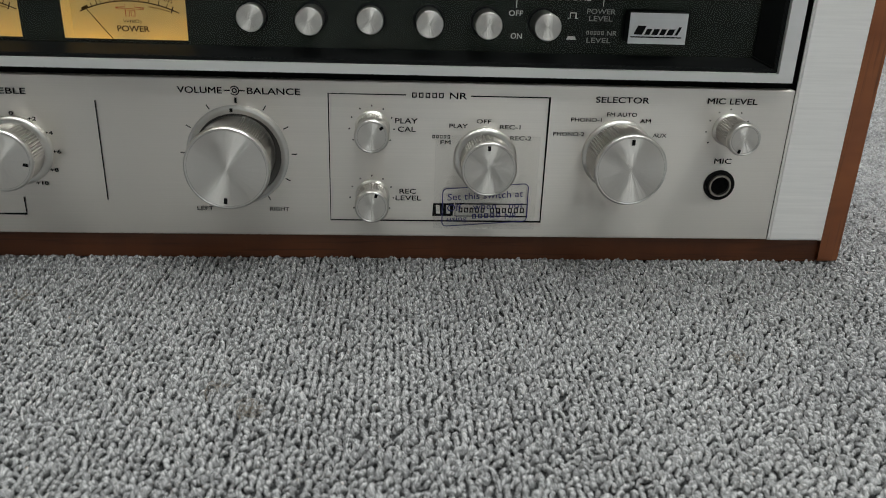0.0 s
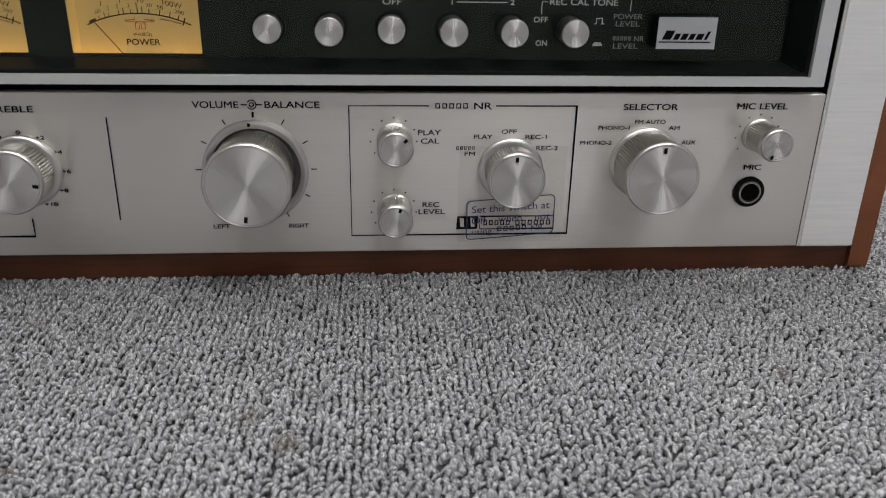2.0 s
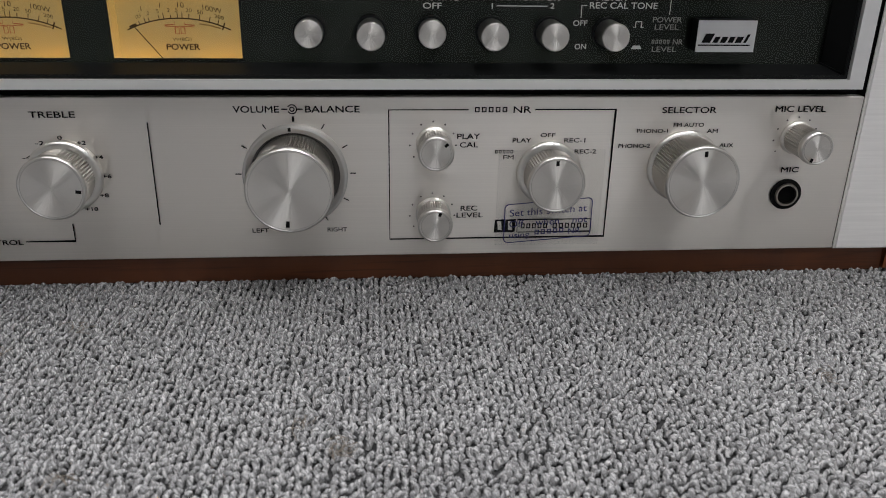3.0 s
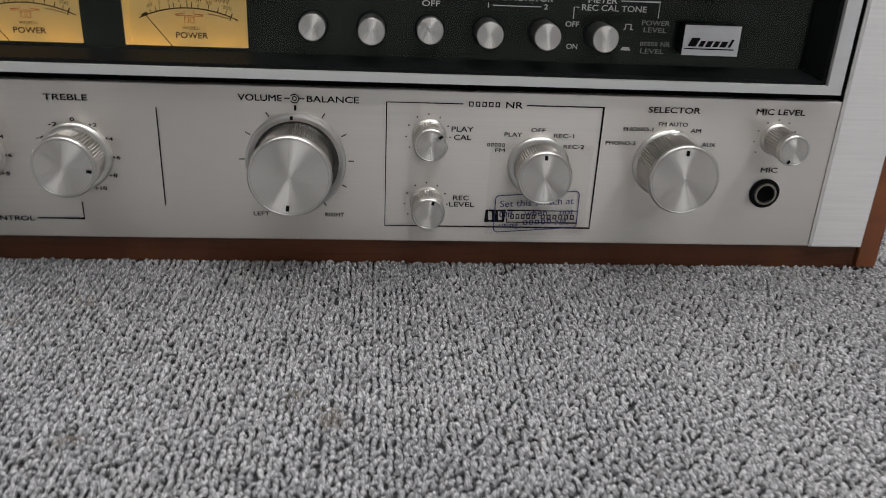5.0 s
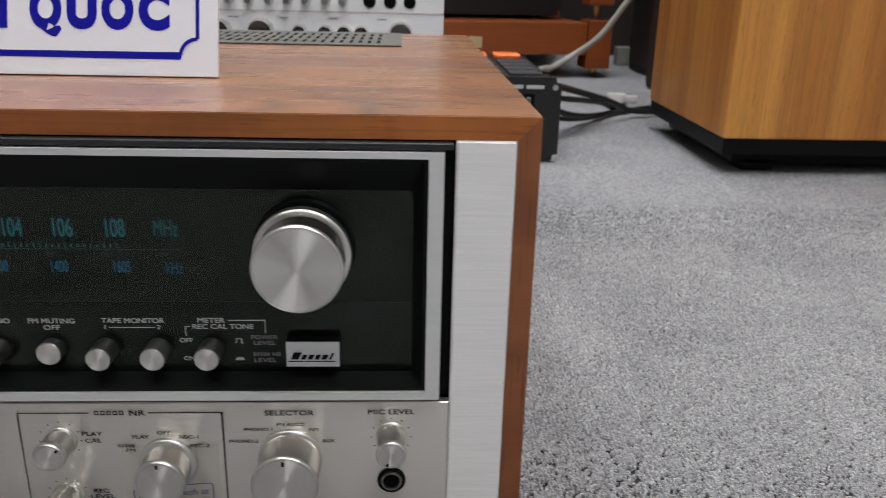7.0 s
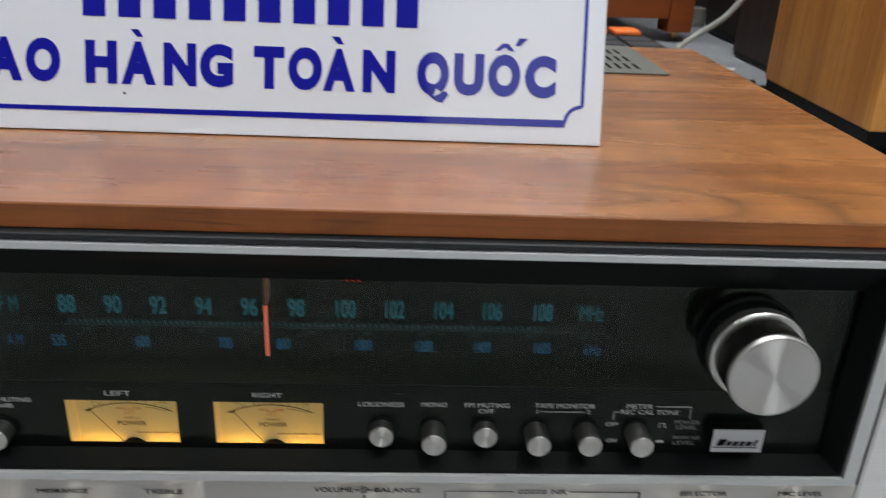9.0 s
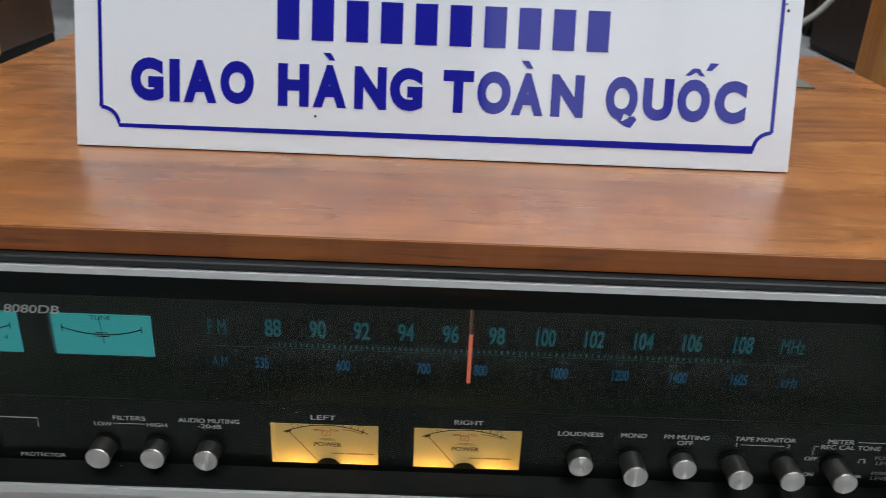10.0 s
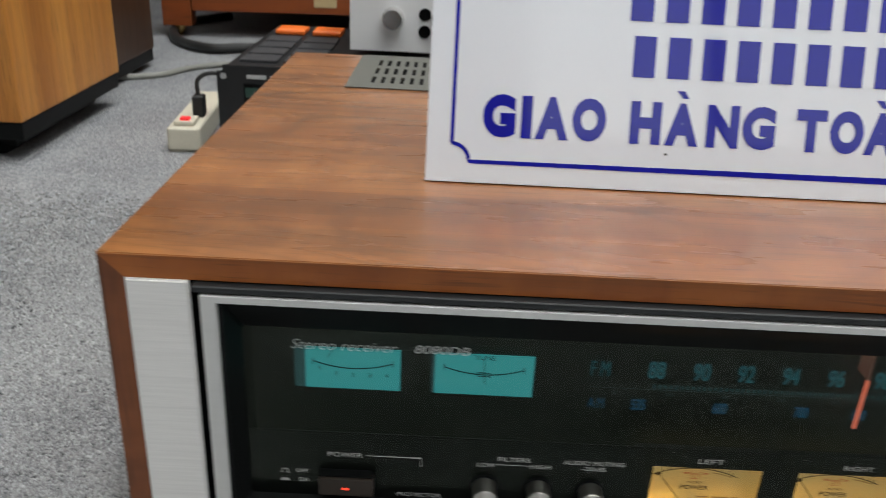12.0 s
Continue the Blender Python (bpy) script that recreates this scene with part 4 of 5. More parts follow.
# print on the plate
for text, x0, x1, z, h in (
        ("TREBLE", -0.0430, -0.0285, 0.0632, 0.0020), ("MIDRANGE", -0.0835, -0.0645, 0.0632, 0.0020), ("BASS", -0.1185, -0.1085, 0.0640, 0.0020),
        ("SPEAKERS", -0.2180, -0.1990, 0.0652, 0.0020), ("VOLUME", 0.0222, 0.0372, 0.0648, 0.0022), ("BALANCE", 0.0458, 0.0638, 0.0648, 0.0022),
        ("LEFT", 0.0255, 0.0312, 0.0218, 0.0015), ("RIGHT", 0.0516, 0.0584, 0.0218, 0.0015), ("NR", 0.1158, 0.1218, 0.0645, 0.0022),
        ("PLAY", 0.0968, 0.1046, 0.0553, 0.0018), ("CAL", 0.0978, 0.1040, 0.0523, 0.0018), ("REC", 0.0986, 0.1045, 0.0292, 0.0018),
        ("LEVEL", 0.0972, 0.1066, 0.0266, 0.0018), ("PLAY", 0.1160, 0.1224, 0.0538, 0.0015), ("OFF", 0.1256, 0.1308, 0.0556, 0.0014),
        ("REC-1", 0.1340, 0.1414, 0.0537, 0.0015), ("REC-2", 0.1380, 0.1456, 0.0497, 0.0015), ("FM", 0.1130, 0.1166, 0.0478, 0.0014),
        ("SELECTOR", 0.1676, 0.1868, 0.0642, 0.0021), ("FM AUTO", 0.1722, 0.1830, 0.0590, 0.0014), ("PHONO-1", 0.1594, 0.1704, 0.0569, 0.0014),
        ("PHONO-2", 0.1534, 0.1646, 0.0516, 0.0014), ("AM", 0.1844, 0.1883, 0.0568, 0.0014), ("AUX", 0.1897, 0.1947, 0.0516, 0.0014),
        ("MIC LEVEL", 0.2080, 0.2262, 0.0645, 0.0021), ("MIC", 0.2140, 0.2204, 0.0424, 0.0019), ("TRIPLE TONE CONTROL", -0.0935, -0.0525, 0.0186, 0.0018)):
    lettering(text, x0, x1, z, h, PY, PRINT_BLACK, plate, weight=0.016)
for x in (-0.0345, -0.0712, -0.1080):
    for k, t in enumerate(("-10", "-8", "-6", "-4", "-2", "0", "+2", "+4", "+6", "+8", "+10")):
        a = radians(90 - 30 * (k - 5))
        w = 0.0007 if t == "0" else 0.0007 * len(t)
        cx, cz = x + 0.0133 * math.cos(a), 0.0421 + 0.0134 * math.sin(a)
        lettering(t, cx - w, cx + w, cz, 0.0013, PY, PRINT_BLACK, plate, weight=0.03)
blocks(5, 0.1022, 0.1140, 0.0636, 0.0654, PY, PRINT_BLACK, plate)
blocks(5, 0.1098, 0.1166, 0.0492, 0.0504, PY, PRINT_BLACK, plate)
blocks(5, 0.1632, 0.1698, 0.0856, 0.0869, GY, PRINT_GREY, glass)
LINES = [[(-0.0058, 0.0605), (-0.0058, 0.0245)], [(0.1005, 0.0645), (0.0735, 0.0645), (0.0735, 0.0178), (0.1512, 0.0178), (0.1512, 0.0645), (0.1232, 0.0645)],
         [(-0.0515, 0.0188), (-0.0350, 0.0188), (-0.0350, 0.0252)], [(-0.1335, 0.0252), (-0.1335, 0.0188), (-0.0945, 0.0188)], [(0.0380, 0.0648), (0.0400, 0.0648)], [(0.0430, 0.0648), (0.0450, 0.0648)]]
for pts in LINES:
    part("print_line", stroke(pts, PY, 0.00042), PRINT_BLACK, plate)
for r, a0, a1 in ((0.0007, 0, 360), (0.0015, -150, 150)):
    part("print_ring", stroke(arc(0.0415, 0.0648, r, a0, a1, 18), PY, 0.00035), PRINT_BLACK, plate)
for k in range(11):
    a = 90 + 30 * (k - 5)
    c, s = math.cos(radians(a)), math.sin(radians(a))
    part("print_tick", stroke([(0.0417 + 0.0184 * c, 0.0425 + 0.0180 * s), (0.0417 + 0.0204 * c, 0.0425 + 0.0199 * s)], PY, 0.00075 if k == 5 else 0.00038), PRINT_BLACK, plate)
for cx, cz in ((0.0885, 0.0526), (0.0885, 0.0270), (0.2170, 0.0537)):
    for k in range(9):
        a = radians(90 + 31 * (k - 4))
        x, z = cx + 0.0079 * math.cos(a), cz + 0.0079 * math.sin(a)
        part("print_dot", flat([(x + 0.0003 * math.cos(q * math.pi / 4), z + 0.0003 * math.sin(q * math.pi / 4)) for q in range(8)], PY), PRINT_BLACK, plate)
# maker's mark on the plate: two black blocks and a framed bar
for x in (0.1110, 0.1148):
    part("mark_block", stroke([(x + 0.0005, 0.0202), (x + 0.0031, 0.0202), (x + 0.0031, 0.0244), (x + 0.0005, 0.0244), (x + 0.0005, 0.0202), (x + 0.0031, 0.0202)], PY, 0.0009), PRINT_BLACK, plate)
part("mark_frame", stroke([(0.1192, 0.0198), (0.1462, 0.0198), (0.1462, 0.0246), (0.1192, 0.0246), (0.1192, 0.0198)], PY, 0.0003), PRINT_BLACK, plate)
blocks(5, 0.1202, 0.1304, 0.0212, 0.0231, PY, PRINT_BLACK, plate)
blocks(6, 0.1318, 0.1452, 0.0212, 0.0231, PY, PRINT_BLACK, plate)

# clear sticker with a violet notice, stuck over the mark
film = part("notice_sticker", box(0.1112, 0.1490, -0.00075, -0.00045, 0.0150, 0.0505), CLEAR, recv, "clear film sticker with violet printed notice")
film.visible_shadow = False
film.data.materials.append(GLASS_BACK)
for f in film.data.polygons:
    f.material_index = 0 if f.normal.y < -0.9 else 1
SY = -0.0009
corner = []
for cx, cz, a0 in ((0.1442, 0.0312, 0), (0.1160, 0.0290, 90), (0.1160, 0.0176, 180), (0.1442, 0.0198, 270)):
    corner += arc(cx, cz, 0.0016, a0, a0 + 90, 5)
part("notice_border", stroke(corner + corner[:1], SY, 0.00035), PRINT_BLUE, film)
lettering("Set this switch at", 0.1162, 0.1440, 0.0282, 0.0026, SY, PRINT_BLUE, film, tilt=0.065)
lettering("Off    when    not", 0.1162, 0.1444, 0.0240, 0.0026, SY, PRINT_BLUE, film, tilt=0.065)
lettering("using", 0.1164, 0.1236, 0.0186, 0.0026, SY, PRINT_BLUE, film, tilt=0.065)
blocks(5, 0.1252, 0.1364, 0.0190, 0.0208, SY, PRINT_BLUE, film, 0.0007)
lettering("NR.", 0.1378, 0.1428, 0.0204, 0.0021, SY, PRINT_BLUE, film, tilt=0.065)

# slotted grille let into the cabinet top
vent = bmesh.new()
xs, ys = [-0.2205], [0.2515]
COLS, ROWS_ = 68, 3
for k in range(COLS):
    x = -0.2050 + 0.41 * k / (COLS - 1)
    xs += [x - 0.0013, x + 0.0013]
for k in range(ROWS_):
    y = 0.2745 + 0.0270 * k
    ys += [y - 0.0090, y + 0.0090]
xs.append(0.2205)
ys.append(0.3555)
grid = [[vent.verts.new((x, y, H + 0.0009)) for x in xs] for y in ys]
for j in range(len(ys) - 1):
    for i in range(len(xs) - 1):
        if not (i % 2 and j % 2):
            vent.faces.new((grid[j][i], grid[j][i + 1], grid[j + 1][i + 1], grid[j + 1][i]))
ext = bmesh.ops.extrude_face_region(vent, geom=list(vent.faces))
bmesh.ops.translate(vent, verts=[g for g in ext["geom"] if isinstance(g, bmesh.types.BMVert)], vec=(0, 0, -0.0006))
bmesh.ops.recalc_face_normals(vent, faces=vent.faces)
vg = part("vent_grille", vent, VENT_GREY, recv, "grey slotted steel vent grille")
# black sheet close under the slots, painted in for the shade of the hollow
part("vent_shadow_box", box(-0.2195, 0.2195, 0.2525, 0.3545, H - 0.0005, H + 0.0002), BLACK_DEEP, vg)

# ---- the price sign on the receiver ----
LEAN = math.atan(0.3)
sign = thing("notice_sign", "white acrylic sign with blue lettering leaning on the receiver", "sign", (0, 0.085, H))
sign.rotation_euler = (-LEAN, 0, 0)
sb = box(-0.1648, 0.1396, 0.0, 0.003, 0.0006, 0.150, 0.0005, 2)
plate_s = part("plate", sb, SIGN_WHITE, sign)
tagged(plate_s, "glossy white acrylic plate")
NY = -0.0002
L0, R0, B0, N0 = -0.1541, 0.1308, 0.0096, 0.0074
border = [(L0, 0.1400)] + [(L0, B0 + N0)] + [(x, z) for x, z in arc(L0, B0, N0, 90, 0, 8)][1:-1] + [(L0 + N0, B0), (R0 - N0, B0)] + [(x, z) for x, z in arc(R0, B0, N0, 180, 90, 8)][1:-1] + [(R0, B0 + N0), (R0, 0.1400)]
part("border_line", stroke(border[:2], NY, 0.0016), SIGN_BLUE, plate_s)
part("border_line", stroke(border[1:-1], NY, 0.0016), SIGN_BLUE, plate_s)
part("border_line", stroke(border[-2:], NY, 0.0016), SIGN_BLUE, plate_s)
part("border_line", stroke([border[0], border[-1]], NY, 0.0016), SIGN_BLUE, plate_s)


# one line of heavy narrow capitals
for letter, x0, x1 in (("G", -0.1416, -0.1278), ("I", -0.1254, -0.1209), ("A", -0.1195, -0.1055), ("O", -0.1040, -0.0898), ("H", -0.0797, -0.0666), ("A", -0.0650, -0.0507),
                       ("N", -0.0475, -0.0339), ("G", -0.0325, -0.0186), ("T", -0.0100, 0.0029), ("O", 0.0044, 0.0187), ("A", 0.0190, 0.0327), ("N", 0.0358, 0.0497),
                       ("Q", 0.0590, 0.0727), ("U", 0.0748, 0.0877), ("O", 0.0895, 0.1034), ("C", 0.1054, 0.1189)):
    low, high = 0.0203 - (0.0034 if letter == "Q" else 0), 0.0380 + (0.0002 if letter in "GOQC" else 0)
    lettering(letter, x0, x1, (low + high) / 2, high - low, NY, SIGN_BLUE, plate_s, 0.0 if letter == "I" else 0.062)
for x in (-0.0609, 0.0226):
    part("accent", flat([(x, 0.0430), (x + 0.0027, 0.0399), (x + 0.0052, 0.0399), (x + 0.0033, 0.0430)], NY), SIGN_BLUE, plate_s)
hat = flat([(0.0919, 0.0396), (0.0940, 0.0396), (0.0965, 0.0411), (0.0965, 0.0427), (0.0951, 0.0427)], NY)
part("accent", flat([(0.0965, 0.0427), (0.0965, 0.0411), (0.0984, 0.0396), (0.1004, 0.0396), (0.0979, 0.0427)], NY, hat), SIGN_BLUE, plate_s)
part("accent", flat([(0.1006, 0.0419), (0.1030, 0.0419), (0.1061, 0.0451), (0.1023, 0.0451)], NY), SIGN_BLUE, plate_s)
for x, z, q in ((-0.0638, 0.0165, 0.0006), (0.1331, 0.0678, 0.0007), (0.1322, 0.0705, 0.0004)):
    part("speck", flat([(x + q * math.cos(a * math.pi / 4), z + q * math.sin(a * math.pi / 4)) for a in range(8)], NY), PRINT_BLACK, plate_s, "small dark speck")
# two rows of blanked-out figures
for z, xs_ in ((0.0562, (-0.0825, 0.0618)), (0.0790, (-0.0850, 0.0620))):
    step = (xs_[1] - xs_[0]) / 10
    for k in range(10):
        a = xs_[0] + step * k
        part("figure_bar", box(a + 0.0022, a + step - 0.0030, NY, 0.0001, z - 0.0084, z + 0.0084), SIGN_BLUE, plate_s)
prop = bmesh.new()
for v in ((-0.03, 0.003, 0.125), (0.01, 0.003, 0.125), (0.01, 0.0520, 0.0150), (-0.03, 0.0520, 0.0150)):
    prop.verts.new(v)
prop.faces.new(prop.verts)
ex = bmesh.ops.extrude_face_region(prop, geom=list(prop.faces))
bmesh.ops.translate(prop, verts=[g for g in ex["geom"] if isinstance(g, bmesh.types.BMVert)], vec=(0, 0.002, 0.001))
part("prop", prop, SIGN_WHITE, sign)

# ---- gear behind the receiver ----
def rack_unit(x0, x1, y0, label):
    u = thing("black_amplifier", label, "amplifier", ((x0 + x1) / 2, y0, 0), "black amplifiers")
    h, w = 0.104, (x1 - x0) / 2
    part("case", box(-w + 0.008, w - 0.008, 0.004, 0.30, 0.004, h, 0.003), STEEL_BLACK, u)
    fp = box(-w, w, -0.002, 0.004, 0.003, h + 0.002)
    bmesh.ops.bevel(fp, geom=[e for e in fp.edges if abs(e.verts[0].co.y - e.verts[1].co.y) > 0.003], offset=0.007, segments=5, affect="EDGES")
    bmesh.ops.bevel(fp, geom=[e for e in fp.edges if all(v.co.y < -0.0015 for v in e.verts)], offset=0.0010, segments=2, affect="EDGES")
    part("front_panel", fp, STEEL_BLACK, u, "black front panel with small displays")
    for s in (-1, 1):
        part("screw", lathe([(0.0035, -0.002), (0.0033, -0.0035), (0, -0.0038)], 16), STEEL, u, at=(s * (w - 0.008), 0, h - 0.010))
        c = s * (w - 0.052)
        part("display_window", box(c - 0.022, c + 0.019, -0.0030, -0.0018, 0.050, 0.086, 0.0008), BLACK_DEEP, u, "dark display window")
        part("display", box(c - 0.020, c + 0.006, -0.0036, -0.0029, 0.071, 0.082), DISPLAY_GREEN, u, "dim green display")
        part("display", box(c - 0.020, c + 0.014, -0.0036, -0.0029, 0.054, 0.065), DISPLAY_RED, u, "dim red display")
        for q in range(3):
            part("display_mark", box(c + 0.009, c + 0.014, -0.0036, -0.0029, 0.069 + 0.005 * q, 0.072 + 0.005 * q), PRINT_GREY, u)
        for q in range(2):
            part("caption_bar", box(c - 0.018 + 0.026 * q, c + 0.004 + 0.026 * q, -0.0030, -0.0018, h - 0.012, h - 0.0075, 0.0005), PRINT_WHITE, u)
        for zz in (0.028, 0.0465):
            part("caption_bar", box(c + 0.003, c + 0.016, -0.0028, -0.0018, zz, zz + 0.003), PRINT_GREY, u)
        for k in range(2):
            c = s * (w - 0.040 - 0.050 * k)
            part("top_pad", box(c - 0.020, c + 0.020, 0.222, 0.262, h, h + 0.007, 0.0033, 3), ORANGE, u, "bright orange pad")
            for q in range(4):
                yy = 0.030 + 0.044 * q
                part("grille_bar", box(c - 0.021, c + 0.021, yy, yy + 0.036, h, h + 0.003, 0.001), GRILLE_GREY, u)
    for x in (-w + 0.03, w - 0.03):
        for y in (0.03, 0.27):
            part("foot", box(x - 0.012, x + 0.012, y - 0.012, y + 0.012, 0.0, 0.005), BLACK, u)
    return u


rack_unit(0.018, 0.418, 0.721, "black rack amplifier with orange pads on top")
rack_unit(-0.417, -0.017, 0.660, "black rack amplifier with orange pads on top")

amp = thing("silver_amplifier", "pale silver amplifier with rows of knobs, standing on black units", "amplifier", (-0.004, 0.755, 0.106))
part("case", box(-0.270, 0.270, 0.006, 0.215, 0.010, 0.190, 0.002), AMP_CASE, amp)
part("front_panel", box(-0.276, 0.276, 0.0, 0.006, 0.006, 0.192, 0.001), PANEL_WHITE, amp, "pale brushed aluminium front")
part("panel_groove", box(-0.276, 0.276, -0.0006, 0.0, 0.0695, 0.0705), AMP_CASE, amp)
for x, r in ((0.223, 0.014), (0.175, 0.0085), (0.154, 0.0085), (0.131, 0.0085), (0.100, 0.0085), (0.053, 0.015), (0.004, 0.013), (-0.050, 0.013), (-0.105, 0.013), (-0.165, 0.013), (-0.224, 0.0125)):
    kb = part("knob", lathe([(r * 1.05, 0.0), (r * 1.05, -0.003), (r, -0.004), (r * 0.95, -0.018), (r * 0.9, -0.019), (0, -0.019)], 28), AMP_KNOB, amp, "silver rotary knob", True, (x, 0, 0.046))
for x in (0.153, 0.132, 0.108, 0.086, 0.064, 0.040, 0.016, -0.01, -0.04):
    part("switch", lathe([(0.0062, 0.0), (0.0055, -0.003), (0.0036, -0.004), (0.0042, -0.016), (0, -0.017)], 20), STEEL, amp, "small chromed switch", True, (x, 0, 0.083))
for x, z in ((0.234, 0.083), (0.210, 0.083), (0.185, 0.083), (-0.186, 0.031), (-0.186, 0.051)):
    part("socket", lathe([(0.0075, 0.0), (0.0075, -0.0015), (0.005, -0.0016), (0.005, -0.0004), (0, -0.0004)], 24), BLACK_DEEP, amp, "black socket", True, (x, 0, z))
for x in (0.2, 0.14, 0.08, 0.02):
    part("caption_bar", box(x - 0.006, x + 0.006, -0.0006, 0.0, 0.0615, 0.0627), PRINT_GREY, amp)
for x in (-0.22, 0.22):
    for y in (0.03, 0.18):
        part("foot", box(x - 0.015, x + 0.015, y - 0.015, y + 0.015, 0.0, 0.010), BLACK, amp)

# ---- wooden gear rack at the back ----
rack = thing("wooden_rack", "red-brown wooden equipment rack on brass spikes", "rack", (-0.020, 1.490, 0), turn=7)
part("shelf", box(-0.66, 0.66, 0.0, 0.45, 0.052, 0.122, 0.003), RACK_WOOD, rack)
part("shelf", box(-0.66, 0.66, 0.0, 0.45, 0.420, 0.470, 0.003), RACK_WOOD, rack)
part("paper_tag", box(0.372, 0.420, -0.0015, 0.0, 0.066, 0.090), LABEL_BEIGE, rack, "small beige label")
part("paper_tag", box(-0.420, -0.375, -0.0015, 0.0, 0.066, 0.090), LABEL_BEIGE, rack, "small beige label")
for x in (-0.690, 0.690):
    for y in (0.03, 0.42):
        part("post", box(x - 0.028, x + 0.028, y - 0.030, y + 0.030, 0.022, 0.128, 0.003), RACK_WOOD, rack)
        part("post", box(x - 0.028, x + 0.028, y - 0.030, y + 0.030, 0.160, 0.480, 0.003), RACK_WOOD, rack)
        sp = part("spike", lathe([(0.010, 0.0), (0.010, 0.008), (0.003, 0.0215), (0, 0.022)], 16), BRASS, rack, "brass spike", True, (x, y, 0.0225))
        sp.rotation_euler = (radians(-90), 0, 0)
        sp = part("spike", lathe([(0.010, 0.0), (0.010, 0.014), (0.003, 0.032), (0, 0.0325)], 16), BRASS, rack, "brass spike", True, (x, y, 0.1605))
        sp.rotation_euler = (radians(-90), 0, 0)
dark = thing("dark_equipment", "dark equipment case filling the rack shelf", "equipment", (-0.030, 1.60, 0.122), turn=7)
part("case", box(-0.62, 0.62, 0.0, 0.26, 0.008, 0.27, 0.004), STEEL_BLACK, dark)
for x in (-0.55, 0.55):
    part("foot", box(x - 0.02, x + 0.02, 0.03, 0.07, 0.0, 0.010), BLACK, dark)
    part("foot", box(x - 0.02, x + 0.02, 0.19, 0.23, 0.0, 0.010), BLACK, dark)
drape = thing("dark_back_panel", "dark board closing the back of the rack", "panel", (-0.055, 2.12, 0))
part("board", box(-1.7, 1.7, 0.0, 0.02, 0.0, 0.50, 0.002), BACK_BOARD, drape)


# ---- loudspeakers ----
def loudspeaker(x0, x1, y0, y1, h, label, veneer, base=0.045):
    s = thing("loudspeaker", label, "loudspeaker", ((x0 + x1) / 2, (y0 + y1) / 2, 0), "floor loudspeakers")
    w, d = (x1 - x0) / 2, (y1 - y0) / 2
    part("cabinet", box(-w, w, -d, d, base, h, 0.003), veneer, s)
    part("plinth", box(-w + 0.026, w - 0.026, -d + 0.030, d - 0.026, min(0.008, base / 2), base, 0.002), BLACK, s, "black plinth")
    part("trim_strip", box(-w + 0.002, w - 0.002, -d + 0.002, d - 0.002, max(0.004, base - 0.020), base, 0.002), BLACK, s)
    for fx in (-w + 0.06, w - 0.06):
        for fy in (-d + 0.05, d - 0.05):
            part("foot", box(fx - 0.02, fx + 0.02, fy - 0.02, fy + 0.02, 0.0, min(0.013, base)), BLACK, s)
    return s


loudspeaker(0.605, 1.02, 0.660, 0.966, 0.92, "floor loudspeaker in golden oak veneer on a black plinth", OAK)
loudspeaker(-1.03, -0.613, 0.600, 0.872, 0.92, "floor loudspeaker in golden oak veneer on a black plinth", OAK)
loudspeaker(0.735, 1.11, 1.06, 1.43, 0.86, "black-brown loudspeaker standing behind the oak one", BACK_BOARD, 0.012)
loudspeaker(0.790, 1.15, 1.575, 1.77, 0.80, "black-brown loudspeaker against the back panel", BACK_BOARD, 0.02)
loudspeaker(-1.03, -0.655, 0.92, 1.13, 0.80, "dark brown loudspeaker standing behind the oak one", DARK_WOOD, 0.03)

# ---- cables and power strip ----
def cable(points, r, material, label):
    return tagged(part("cable", tube(points, r), material, smooth=True), label, "cable")


cable([(0.396, 0.765, 0.109), (0.405, 0.78, 0.110), (0.428, 0.86, 0.102), (0.462, 0.90, 0.113), (0.501, 0.90, 0.141), (0.530, 0.90, 0.180), (0.544, 0.90, 0.204), (0.56, 0.91, 0.26), (0.575, 0.93, 0.34)], 0.0042, CABLE_GREY, "grey cable rising from the black amplifier")
cable([(0.411, 0.83, 0.088), (0.43, 0.83, 0.082), (0.509, 0.95, 0.052), (0.554, 1.00, 0.035), (0.60, 1.05, 0.014), (0.66, 1.08, 0.007)], 0.0048, CABLE_BLACK, "black cable running down from the amplifier")
cable([(0.411, 0.84, 0.070), (0.43, 0.84, 0.064), (0.490, 0.91, 0.050), (0.545, 1.02, 0.030), (0.585, 1.09, 0.010), (0.63, 1.10, 0.006)], 0.0042, CABLE_BLACK, "black cable running down from the amplifier")
cable([(0.411, 0.85, 0.055), (0.43, 0.86, 0.046), (0.478, 0.92, 0.026), (0.540, 1.03, 0.008), (0.60, 1.09, 0.006), (0.66, 1.13, 0.006)], 0.0048, CABLE_BLACK, "black cable lying on the carpet")
cable([(0.411, 0.86, 0.050), (0.44, 0.88, 0.030), (0.50, 0.98, 0.010), (0.56, 1.05, 0.007), (0.62, 1.16, 0.006)], 0.0035, CABLE_BLACK, "thin black cable lying on the carpet")
cable([(-0.70, 0.99, 0.006), (-0.672, 1.009, 0.005), (-0.62, 1.038, 0.005), (-0.592, 1.094, 0.005), (-0.553, 1.137, 0.005), (-0.49, 1.16, 0.006)], 0.0048, CABLE_GREY, "grey cable lying on the carpet")
cable([(-0.44, 1.29, 0.010), (-0.532, 1.275, 0.010), (-0.589, 1.253, 0.010), (-0.637, 1.275, 0.010), (-0.690, 1.345, 0.010), (-0.722, 1.44, 0.010), (-0.725, 1.54, 0.010), (-0.66, 1.64, 0.010)], 0.009, CABLE_BLACK, "thick black cable looping on the carpet")
